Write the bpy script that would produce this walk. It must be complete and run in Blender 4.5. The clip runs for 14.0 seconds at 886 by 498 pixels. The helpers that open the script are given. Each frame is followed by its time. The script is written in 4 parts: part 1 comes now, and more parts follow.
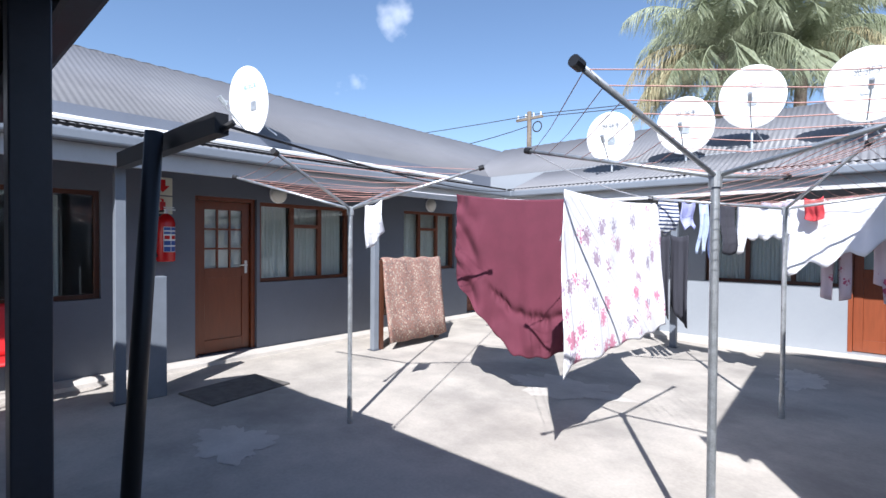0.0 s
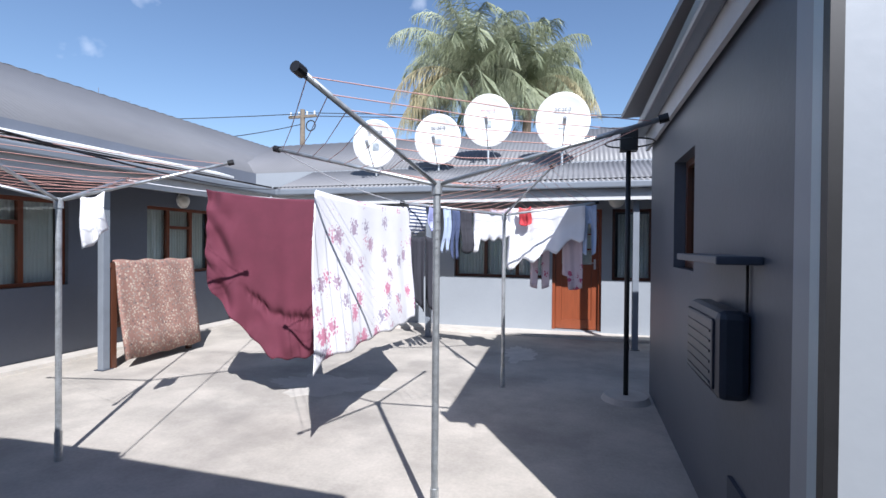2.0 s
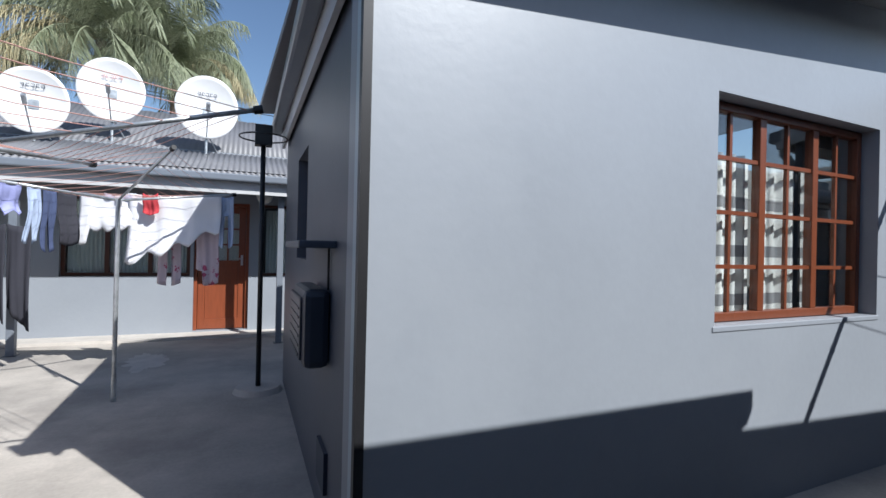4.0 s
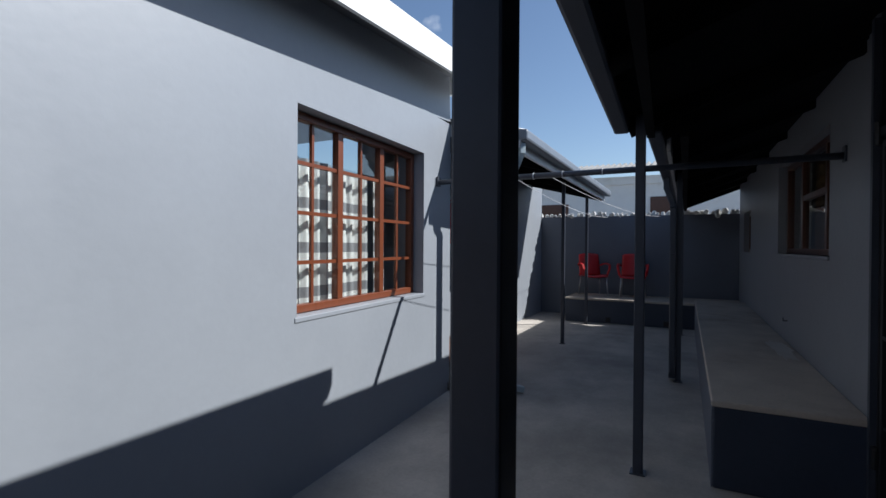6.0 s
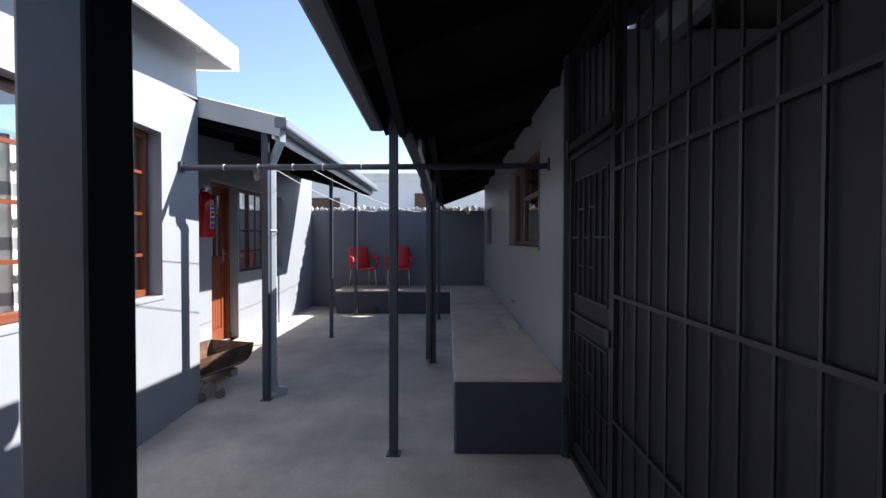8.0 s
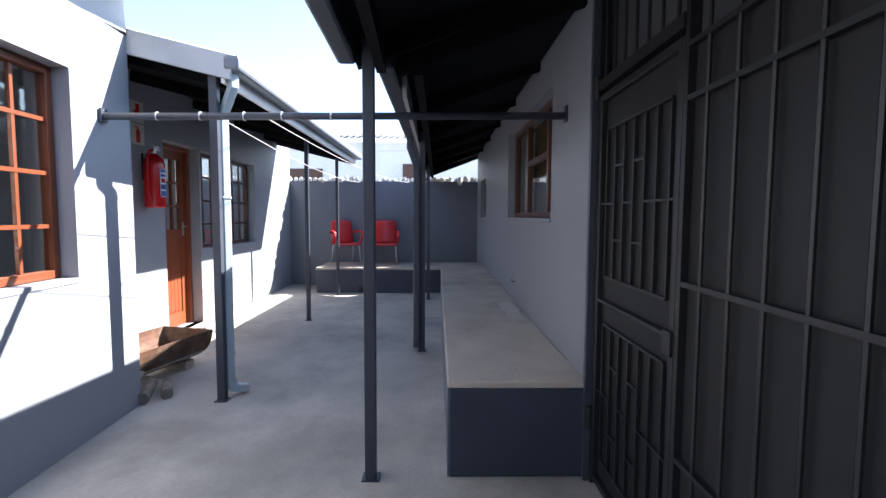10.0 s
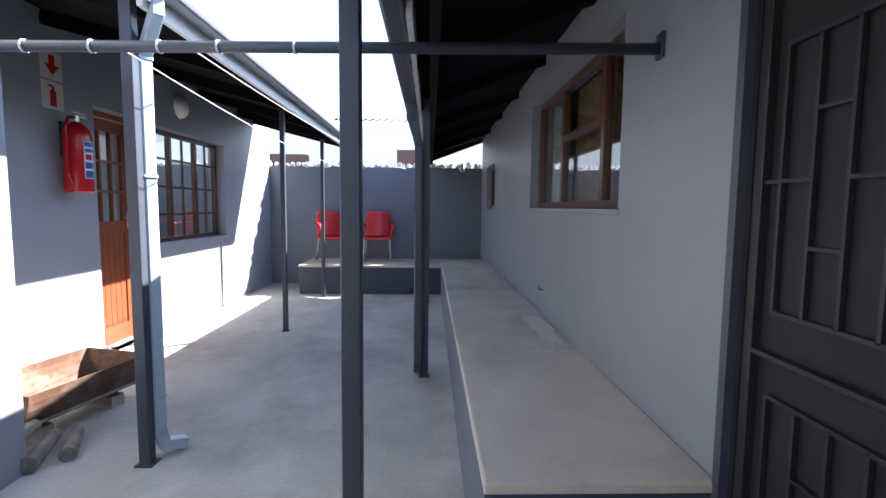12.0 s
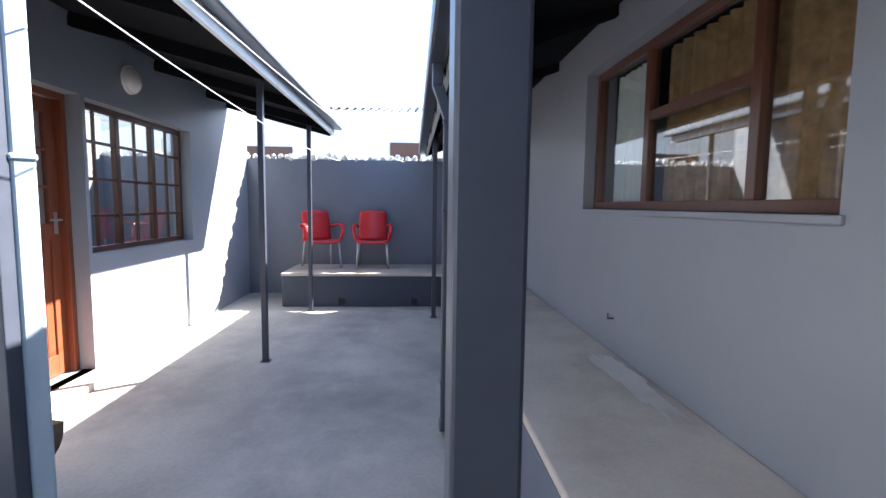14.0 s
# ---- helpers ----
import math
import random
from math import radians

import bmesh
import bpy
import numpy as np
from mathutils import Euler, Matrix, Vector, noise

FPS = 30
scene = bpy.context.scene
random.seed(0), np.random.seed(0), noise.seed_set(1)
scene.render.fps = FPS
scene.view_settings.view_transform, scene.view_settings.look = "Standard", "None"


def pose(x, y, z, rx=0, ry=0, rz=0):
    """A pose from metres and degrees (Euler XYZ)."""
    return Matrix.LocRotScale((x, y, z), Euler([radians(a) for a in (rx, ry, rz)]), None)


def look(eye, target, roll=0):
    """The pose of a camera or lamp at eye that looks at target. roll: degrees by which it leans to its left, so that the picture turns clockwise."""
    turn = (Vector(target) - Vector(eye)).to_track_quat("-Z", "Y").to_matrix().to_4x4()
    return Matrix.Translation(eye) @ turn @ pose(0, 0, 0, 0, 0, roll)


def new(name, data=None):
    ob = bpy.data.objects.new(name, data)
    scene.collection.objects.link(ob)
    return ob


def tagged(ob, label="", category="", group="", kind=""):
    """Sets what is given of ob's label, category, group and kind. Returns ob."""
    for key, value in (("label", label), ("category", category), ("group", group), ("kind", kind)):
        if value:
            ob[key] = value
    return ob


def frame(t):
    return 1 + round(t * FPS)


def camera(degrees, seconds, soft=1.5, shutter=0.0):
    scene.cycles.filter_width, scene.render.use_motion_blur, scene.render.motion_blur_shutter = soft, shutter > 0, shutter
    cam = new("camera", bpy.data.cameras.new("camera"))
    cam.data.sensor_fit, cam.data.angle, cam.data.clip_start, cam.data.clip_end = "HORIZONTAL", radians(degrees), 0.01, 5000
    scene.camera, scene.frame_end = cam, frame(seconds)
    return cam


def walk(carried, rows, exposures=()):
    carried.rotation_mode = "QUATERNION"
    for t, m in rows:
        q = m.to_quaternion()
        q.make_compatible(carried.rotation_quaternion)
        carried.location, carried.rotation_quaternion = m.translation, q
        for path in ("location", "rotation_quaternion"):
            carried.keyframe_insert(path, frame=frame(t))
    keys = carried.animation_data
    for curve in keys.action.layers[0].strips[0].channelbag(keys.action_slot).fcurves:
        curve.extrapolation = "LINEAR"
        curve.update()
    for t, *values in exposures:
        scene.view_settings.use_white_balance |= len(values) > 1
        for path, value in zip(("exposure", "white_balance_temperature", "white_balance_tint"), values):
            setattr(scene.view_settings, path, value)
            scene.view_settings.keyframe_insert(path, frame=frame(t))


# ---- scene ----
cam = camera(85.6, 14.0)
PATH = [
    (0, (0.649, 0.431, 1.495), (-0.691, 1.915, 1.466), 0.4),
    (0.5, (0.7, 0.446, 1.494), (-0.463, 2.073, 1.468), 0.5),
    (1, (0.738, 0.455, 1.493), (-0.235, 2.203, 1.47), 0.5),
    (1.5, (0.784, 0.453, 1.491), (0.007, 2.296, 1.471), 0.6),
    (2, (0.836, 0.441, 1.486), (0.287, 2.364, 1.468), 0.5),
    (4.5, (1.227, 0.273, 1.413), (2.284, 1.971, 1.423), 0.7),
    (5, (1.297, 0.165, 1.457), (2.614, 1.67, 1.45), 0.0),
    (5.5, (1.325, 0.136, 1.471), (2.903, 1.365, 1.454), 0.3),
    (6, (1.347, 0.125, 1.472), (3.131, 1.031, 1.458), 0.4),
    (6.5, (1.359, 0.102, 1.474), (3.273, 0.684, 1.462), 0.5),
    (7, (1.365, 0.081, 1.472), (3.341, 0.388, 1.459), 0.4),
    (7.5, (1.389, 0.06, 1.468), (3.385, 0.18, 1.441), 0.4),
    (8, (1.428, 0.02, 1.48), (3.428, 0.041, 1.441), 0.1),
    (10.5, (2.433, 0.046, 1.425), (4.427, 0.017, 1.269), 0.4),
    (11, (2.701, 0.075, 1.423), (4.694, 0.034, 1.253), 0.5),
    (11.5, (2.986, 0.101, 1.429), (4.978, 0.055, 1.256), 0.5),
    (12, (3.25, 0.156, 1.415), (5.242, 0.101, 1.241), 0.6),
    (12.5, (3.53, 0.226, 1.432), (5.521, 0.165, 1.255), 0.7),
    (13, (3.79, 0.295, 1.435), (5.78, 0.222, 1.251), 0.5),
    (13.5, (4.065, 0.347, 1.432), (6.054, 0.254, 1.248), 0.5),
    (14, (4.303, 0.452, 1.43), (6.291, 0.328, 1.247), 0.7),
]
EXPOSURES = [(0.0, 0.93, 5900, 12), (2.0, 0.7, 5900, 12), (4.5, 0.42, 6000, 9), (6.0, 0.4, 6050, 10), (7.5, 1.05, 6300, 12), (8.0, 1.6, 6450, 13), (8.2, 1.7, 6450, 13), (10.4, 2.55, 6300, 13), (11.0, 2.65, 6300, 13), (12.5, 2.88, 6300, 13), (14.0, 2.95, 6300, 13)]
walk(cam, [(t, look(eye, target, roll)) for t, eye, target, roll in PATH], EXPOSURES)

# ---- world and sun ----
SUN_FROM = Vector((0.60, -0.955, 1.0)).normalized()
world = bpy.data.worlds.new("sky")
scene.world = world
world.use_nodes = True
wn = world.node_tree.nodes
sky = wn.new("ShaderNodeTexSky")
sky.sky_type = "NISHITA"
sky.sun_disc = False
sky.sun_elevation = math.asin(SUN_FROM.z)
sky.sun_rotation = math.atan2(SUN_FROM.x, SUN_FROM.y)
sky.air_density, sky.dust_density, sky.ozone_density = 1.0, 0.6, 1.5
wn["Background"].inputs["Strength"].default_value = 0.09
wl = world.node_tree.links
wco, wno, wramp, wmix = wn.new("ShaderNodeTexCoord"), wn.new("ShaderNodeTexNoise"), wn.new("ShaderNodeValToRGB"), wn.new("ShaderNodeMix")
wno.inputs["Scale"].default_value, wno.inputs["Detail"].default_value, wno.inputs["Roughness"].default_value = 6.0, 5, 0.5
wl.new(wco.outputs["Generated"], wno.inputs["Vector"])
wramp.color_ramp.elements[0].position, wramp.color_ramp.elements[1].position = 0.655, 0.86
wl.new(wno.outputs["Fac"], wramp.inputs["Fac"])
wmix.data_type = "RGBA"
wl.new(wramp.outputs["Color"], wmix.inputs["Factor"])
wl.new(sky.outputs[0], wmix.inputs["A"])
wmix.inputs["B"].default_value = (9.0, 9.2, 9.6, 1)
wl.new(wmix.outputs["Result"], wn["Background"].inputs["Color"])

sun = new("sun", bpy.data.lights.new("sun", "SUN"))
sun.data.energy, sun.data.angle, sun.data.color = 5.0, radians(0.5), (1.0, 0.96, 0.9)
sun.matrix_world = look(SUN_FROM * 30, (0, 0, 0))


# ---- materials ----
def mat(name, color, rough=0.6, metal=0.0, var=0.15, scale=3.0, fine=60.0, bump=0.15, dist=0.004, spec=0.5, tint=None, stain=None, stain_at=(0.55, 0.7)):
    """A surface of one paint or stuff, mottled at two scales, with fine relief and, where given, stains of another colour."""
    m = bpy.data.materials.new(name)
    m.use_nodes = True
    nt = m.node_tree
    n, l = nt.nodes, nt.links
    b = n["Principled BSDF"]
    b.inputs["Roughness"].default_value, b.inputs["Metallic"].default_value = rough, metal
    b.inputs["Specular IOR Level"].default_value = spec
    co = n.new("ShaderNodeTexCoord")
    geo = n.new("ShaderNodeNewGeometry")
    big, small = n.new("ShaderNodeTexNoise"), n.new("ShaderNodeTexNoise")
    big.inputs["Scale"].default_value, small.inputs["Scale"].default_value = scale, fine
    big.inputs["Detail"].default_value, small.inputs["Detail"].default_value = 5, 3
    big.inputs["Roughness"].default_value = 0.6
    for t in (big, small):
        l.new(geo.outputs["Position"], t.inputs["Vector"])
    add = n.new("ShaderNodeMath")
    add.operation = "MULTIPLY_ADD"
    l.new(small.outputs["Fac"], add.inputs[0])
    add.inputs[1].default_value = 0.35
    l.new(big.outputs["Fac"], add.inputs[2])
    ramp = n.new("ShaderNodeValToRGB")
    ramp.color_ramp.elements[0].position, ramp.color_ramp.elements[1].position = 0.42, 0.92
    dark = [c * (1 - var) for c in color]
    lite = [min(1, c * (1 + var)) for c in (tint or color)]
    ramp.color_ramp.elements[0].color, ramp.color_ramp.elements[1].color = (*dark, 1), (*lite, 1)
    l.new(add.outputs[0], ramp.inputs["Fac"])
    out = ramp.outputs["Color"]
    if stain:
        st = n.new("ShaderNodeTexNoise")
        st.inputs["Scale"].default_value, st.inputs["Detail"].default_value = scale * 0.45, 6
        st.inputs["Roughness"].default_value = 0.65
        l.new(geo.outputs["Position"], st.inputs["Vector"])
        sr = n.new("ShaderNodeValToRGB")
        sr.color_ramp.elements[0].position, sr.color_ramp.elements[1].position = stain_at
        l.new(st.outputs["Fac"], sr.inputs["Fac"])
        mx = n.new("ShaderNodeMix")
        mx.data_type = "RGBA"
        l.new(sr.outputs["Color"], mx.inputs["Factor"])
        l.new(out, mx.inputs["A"])
        mx.inputs["B"].default_value = (*stain, 1)
        out = mx.outputs["Result"]
    l.new(out, b.inputs["Base Color"])
    bp = n.new("ShaderNodeBump")
    bp.inputs["Strength"].default_value, bp.inputs["Distance"].default_value = bump, dist
    l.new(add.outputs[0], bp.inputs["Height"])
    l.new(bp.outputs["Normal"], b.inputs["Normal"])
    return m


def wood(name, color, rough=0.35, stretch=(12, 12, 1.2)):
    m = mat(name, color, rough)
    nt = m.node_tree
    n, l = nt.nodes, nt.links
    mp = n.new("ShaderNodeMapping")
    mp.inputs["Scale"].default_value = stretch
    co = n.new("ShaderNodeTexCoord")
    l.new(co.outputs["Object"], mp.inputs["Vector"])
    for t in [x for x in n if x.bl_idname == "ShaderNodeTexNoise"]:
        for k in list(t.inputs["Vector"].links):
            l.remove(k)
        l.new(mp.outputs["Vector"], t.inputs["Vector"])
    return m


def glass_mat(name):
    m = bpy.data.materials.new(name)
    m.use_nodes = True
    n, l = m.node_tree.nodes, m.node_tree.links
    n.remove(n["Principled BSDF"])
    tr, gl, mx, fr, pw, ml = (n.new("ShaderNode" + k) for k in ("BsdfTransparent", "BsdfGlossy", "MixShader", "LayerWeight", "Math", "Math"))
    pw.operation, ml.operation = "POWER", "MULTIPLY_ADD"
    fr.inputs["Blend"].default_value = 0.5
    pw.inputs[1].default_value, ml.inputs[1].default_value, ml.inputs[2].default_value = 3.0, 0.85, 0.06
    l.new(fr.outputs["Facing"], pw.inputs[0])
    l.new(pw.outputs[0], ml.inputs[0])
    tr.inputs["Color"].default_value = (0.9, 0.93, 0.92, 1)
    gl.inputs["Roughness"].default_value = 0.02
    l.new(ml.outputs[0], mx.inputs[0])
    l.new(tr.outputs[0], mx.inputs[1])
    l.new(gl.outputs[0], mx.inputs[2])
    l.new(mx.outputs[0], n["Material Output"].inputs["Surface"])
    return m


def banded(m, per_metre, shift, share, color):
    """Level bands of another colour over a cloth."""
    n, l = m.node_tree.nodes, m.node_tree.links
    geo, sep, mul, fr, lt, mx = (n.new("ShaderNode" + k) for k in ("NewGeometry", "SeparateXYZ", "Math", "Math", "Math", "Mix"))
    mul.operation, fr.operation, lt.operation, mx.data_type = "MULTIPLY_ADD", "FRACT", "LESS_THAN", "RGBA"
    mul.inputs[1].default_value, mul.inputs[2].default_value, lt.inputs[1].default_value = per_metre, shift, share
    l.new(geo.outputs["Position"], sep.inputs[0])
    l.new(sep.outputs["Z"], mul.inputs[0])
    l.new(mul.outputs[0], fr.inputs[0])
    l.new(fr.outputs[0], lt.inputs[0])
    l.new(lt.outputs[0], mx.inputs["Factor"])
    b = n["Principled BSDF"]
    l.new(b.inputs["Base Color"].links[0].from_socket, mx.inputs["A"])
    mx.inputs["B"].default_value = (*color, 1)
    l.new(mx.outputs["Result"], b.inputs["Base Color"])


WALL = mat("wall paint grey", (0.275, 0.297, 0.327), 0.42, var=0.05, scale=1.2, fine=22, bump=0.35, dist=0.006, stain=(0.305, 0.325, 0.352), stain_at=(0.5, 0.75))
# Darker grey than WALL, for the west wall, end wall and bench side.
WALL_DARK = mat("dark wall grey", (0.125, 0.14, 0.175), 0.5, var=0.08, scale=1.6, fine=30, bump=0.3, dist=0.005)
# WALL at four fifths brightness; the veranda's shade is put into the colour.
WALL_SOUTH_SHADE = mat("wall paint grey darkened for veranda shade", (0.222, 0.233, 0.256), 0.42, var=0.06, scale=1.2, fine=22, bump=0.35, dist=0.006, stain=(0.244, 0.254, 0.273), stain_at=(0.5, 0.75))
# Darker version of WALL: the gable's shade is mixed into this paint.
WALL_GABLE_SHADE = mat("wall paint grey darkened for gable shade", (0.09, 0.1, 0.124), 0.45, var=0.1, scale=1.4, fine=30, bump=0.35, dist=0.006)
PLINTH = mat("bench paint navy", (0.035, 0.045, 0.07), 0.5, var=0.15, scale=2, fine=30, bump=0.3, dist=0.005)
CONCRETE = mat("concrete floor", (0.445, 0.405, 0.355), 0.85, var=0.22, scale=1.5, fine=40, bump=0.3, dist=0.004, stain=(0.26, 0.238, 0.215), stain_at=(0.46, 0.7))
CEMENT = mat("cement bench top", (0.52, 0.45, 0.375), 0.85, var=0.16, scale=2.2, fine=50, bump=0.4, dist=0.004, stain=(0.36, 0.295, 0.24), stain_at=(0.46, 0.66))
LIME = mat("limewash spill", (0.56, 0.52, 0.47), 0.9, var=0.12, scale=6, fine=70)
PALE = mat("pale cement patch", (0.5, 0.465, 0.42), 0.9, var=0.16, scale=3, fine=60)
STEEL = mat("post paint dark slate", (0.045, 0.052, 0.07), 0.4, var=0.15, scale=6, fine=80, bump=0.15, dist=0.001)
POSTGREY = mat("post paint mid grey", (0.17, 0.19, 0.22), 0.45, var=0.1, scale=5, fine=70, bump=0.15, dist=0.001)
BLACK = mat("black steel paint", (0.014, 0.014, 0.0155), 0.45, spec=0.45, var=0.2, scale=6, fine=90, bump=0.2, dist=0.001)
SHEET = mat("black steel sheet", (0.0145, 0.0147, 0.0155), 0.6, spec=0.3, var=0.2, scale=2, fine=40, bump=0.3, dist=0.002)
GALV = mat("galvanised tube", (0.5, 0.52, 0.53), 0.38, 0.75, var=0.3, scale=18, fine=140, bump=0.2, dist=0.001)
ROOF = mat("roof paint grey", (0.165, 0.165, 0.175), 0.5, var=0.12, scale=0.8, fine=18, bump=0.2, dist=0.004, stain=(0.2, 0.2, 0.205), stain_at=(0.5, 0.8))
# Near-black here holds the deep shade beneath the roofs.
UNDER = mat("roof underside with shade in its colour", (0.008, 0.0083, 0.0095), 0.9, spec=0.1, var=0.2, scale=3, fine=30)
WHITE = mat("white paint", (0.78, 0.78, 0.76), 0.5, var=0.05, scale=3, fine=50, bump=0.2, dist=0.003, stain=(0.62, 0.61, 0.58), stain_at=(0.58, 0.8))
FASCIA = mat("fascia paint pale", (0.5, 0.5, 0.5), 0.5, var=0.08, scale=3, fine=50)
GUTTER = mat("gutter paint slate", (0.17, 0.19, 0.22), 0.35, var=0.08, scale=4, fine=60)
PIPE = mat("downpipe blue grey", (0.42, 0.5, 0.53), 0.4, var=0.06, scale=4, fine=60)
DOOR = wood("varnished door timber", (0.16, 0.042, 0.016), 0.3)
DOOR_RED = wood("reddish door timber", (0.22, 0.058, 0.024), 0.35)
FRAME = wood("window timber", (0.16, 0.045, 0.018), 0.35)
DARKWOOD = wood("dark window timber", (0.085, 0.032, 0.018), 0.3)
GLASS = glass_mat("window glass")
CURTAIN = mat("white net curtain", (0.8, 0.8, 0.78), 0.9, var=0.06, scale=4, fine=80)
BANDED = mat("white curtain with grey bands", (0.82, 0.82, 0.81), 0.9, var=0.05, scale=4, fine=80)
banded(BANDED, 3.35, 0.25, 0.24, (0.3, 0.3, 0.32))
BROWNCURT = mat("tan patterned curtain", (0.34, 0.2, 0.1), 0.9, var=0.35, scale=14, fine=50)
ROOM = mat("room wall", (0.2, 0.19, 0.18), 0.9, var=0.05)
DISH = mat("dish white enamel", (0.8, 0.8, 0.8), 0.35, var=0.03, scale=3, fine=30, bump=0.05)
INK = mat("dark print", (0.08, 0.09, 0.12), 0.6)
INKBLUE = mat("blue print", (0.1, 0.3, 0.5), 0.6)
INKRED = mat("pink print", (0.75, 0.4, 0.38), 0.6)
RED = mat("red enamel", (0.5, 0.012, 0.014), 0.25, var=0.06, scale=5, fine=40, bump=0.05)
REDPLASTIC = mat("red chair plastic", (0.55, 0.02, 0.022), 0.4, var=0.06, scale=5, fine=60, bump=0.1)
LABELW = mat("label white", (0.75, 0.76, 0.76), 0.5, var=0.03)
LABELB = mat("label blue", (0.03, 0.08, 0.3), 0.5, var=0.05)
SIGNW = mat("sign cream", (0.62, 0.6, 0.5), 0.5, var=0.04)
ALU = mat("chair leg metal", (0.65, 0.65, 0.65), 0.3, 0.9, var=0.05)
RUST = mat("rusty drum steel", (0.1, 0.045, 0.025), 0.75, 0.2, var=0.4, scale=7, fine=60, bump=0.4, stain=(0.2, 0.15, 0.11), stain_at=(0.45, 0.65))
ASH = mat("ash", (0.42, 0.39, 0.36), 0.95, var=0.3, scale=16, fine=90, bump=0.7, dist=0.01)
LOG = mat("firewood bark", (0.2, 0.17, 0.14), 0.9, var=0.4, scale=10, fine=60, bump=0.8, dist=0.01)
CORD = mat("pink line cord", (0.6, 0.33, 0.28), 0.7, var=0.05)
WIRE = mat("white cord", (0.6, 0.6, 0.62), 0.6, var=0.05)
CABLE = mat("black cable", (0.02, 0.02, 0.022), 0.6)
MAROON = mat("maroon cotton", (0.104, 0.02, 0.037), 0.9, var=0.12, scale=6, fine=160, bump=0.3, dist=0.002)
CLOTHW = mat("white cotton", (0.76, 0.76, 0.78), 0.9, var=0.04, scale=6, fine=120, bump=0.3, dist=0.002)
STONE = mat("broken white coping", (0.62, 0.61, 0.58), 0.9, var=0.3, scale=9, fine=60, bump=0.9, dist=0.02)
LAMPW = mat("opal lamp glass", (0.7, 0.68, 0.62), 0.25, var=0.03)


# ---- mesh helpers ----
def box(bm, x0, x1, y0, y1, z0, z1, bev=0.0):
    r = bmesh.ops.create_cube(bm, size=1)
    vs = r["verts"]
    for v in vs:
        v.co = Vector((x0 + (v.co.x + 0.5) * (x1 - x0), y0 + (v.co.y + 0.5) * (y1 - y0), z0 + (v.co.z + 0.5) * (z1 - z0)))
    if bev:
        es = list({e for v in vs for e in v.link_edges})
        bmesh.ops.bevel(bm, geom=es, offset=bev, segments=2, affect="EDGES", profile=0.5)


def rod(bm, p, q, r, n=10, r2=None):
    p, q = Vector(p), Vector(q)
    d = q - p
    m = Matrix.Translation((p + q) / 2) @ d.to_track_quat("Z", "Y").to_matrix().to_4x4()
    bmesh.ops.create_cone(bm, cap_ends=True, segments=n, radius1=r, radius2=r if r2 is None else r2, depth=d.length, matrix=m)


def beam(bm, p, q, w, h, up=(0, 0, 1)):
    """A rectangular bar from p to q, w wide and h high."""
    p, q = Vector(p), Vector(q)
    d = (q - p).normalized()
    s = d.cross(Vector(up)).normalized()
    u = s.cross(d)
    vs = [bm.verts.new(c + s * a * w / 2 + u * b * h / 2) for c in (p, q) for a, b in ((-1, -1), (1, -1), (1, 1), (-1, 1))]
    for f in ((3, 2, 1, 0), (4, 5, 6, 7), (0, 1, 5, 4), (1, 2, 6, 5), (2, 3, 7, 6), (3, 0, 4, 7)):
        bm.faces.new([vs[i] for i in f])


def done(bm, name, material, parent=None, smooth=False, bev=0.0):
    bmesh.ops.recalc_face_normals(bm, faces=bm.faces[:])
    me = bpy.data.meshes.new(name)
    bm.to_mesh(me)
    bm.free()
    me.materials.append(material)
    if smooth:
        for p in me.polygons:
            p.use_smooth = True
    ob = new(name, me)
    ob.parent = parent
    if bev:
        b = ob.modifiers.new("edge", "BEVEL")
        b.width, b.segments, b.limit_method = bev, 2, "ANGLE"
    return ob


def group_at(name, x, y, z, label="", category="", group="", kind=""):
    e = new(name)
    e.matrix_basis = pose(x, y, z)
    return tagged(e, label, category, group, kind)


def part(parent, name, material, build, smooth=False, bev=0.0, label=""):
    """A part in its thing's own coordinates; build fills the bmesh."""
    bm = bmesh.new()
    build(bm)
    ob = done(bm, name, material, parent, smooth, bev)
    return tagged(ob, label)


def slab(name, material, *boxes, label="", bev=0.0, kind="structure", category=""):
    bm = bmesh.new()
    for b in boxes:
        box(bm, *b)
    return tagged(done(bm, name, material, None, False, bev), label, category, "", kind)


def wall_along(name, axis, face, back, a0, a1, z0, z1, holes, material, label=""):
    """A wall whose seen face lies at `face`, thick as far as `back`; holes are (a0, a1, z0, z1)."""
    bm = bmesh.new()
    cuts = sorted({a0, a1, *[h[0] for h in holes], *[h[1] for h in holes]})
    lo, hi = min(face, back), max(face, back)
    for c0, c1 in zip(cuts, cuts[1:]):
        mid = (c0 + c1) / 2
        spans, z = [], z0
        for h in sorted([h for h in holes if h[0] < mid < h[1]], key=lambda h: h[2]):
            if h[2] > z:
                spans.append((z, h[2]))
            z = h[3]
        if z < z1:
            spans.append((z, z1))
        for s0, s1 in spans:
            if axis == "x":
                box(bm, c0, c1, lo, hi, s0, s1)
            else:
                box(bm, lo, hi, c0, c1, s0, s1)
    bmesh.ops.remove_doubles(bm, verts=bm.verts[:], dist=0.0005)
    return tagged(done(bm, name, material), label, "", "", "structure")


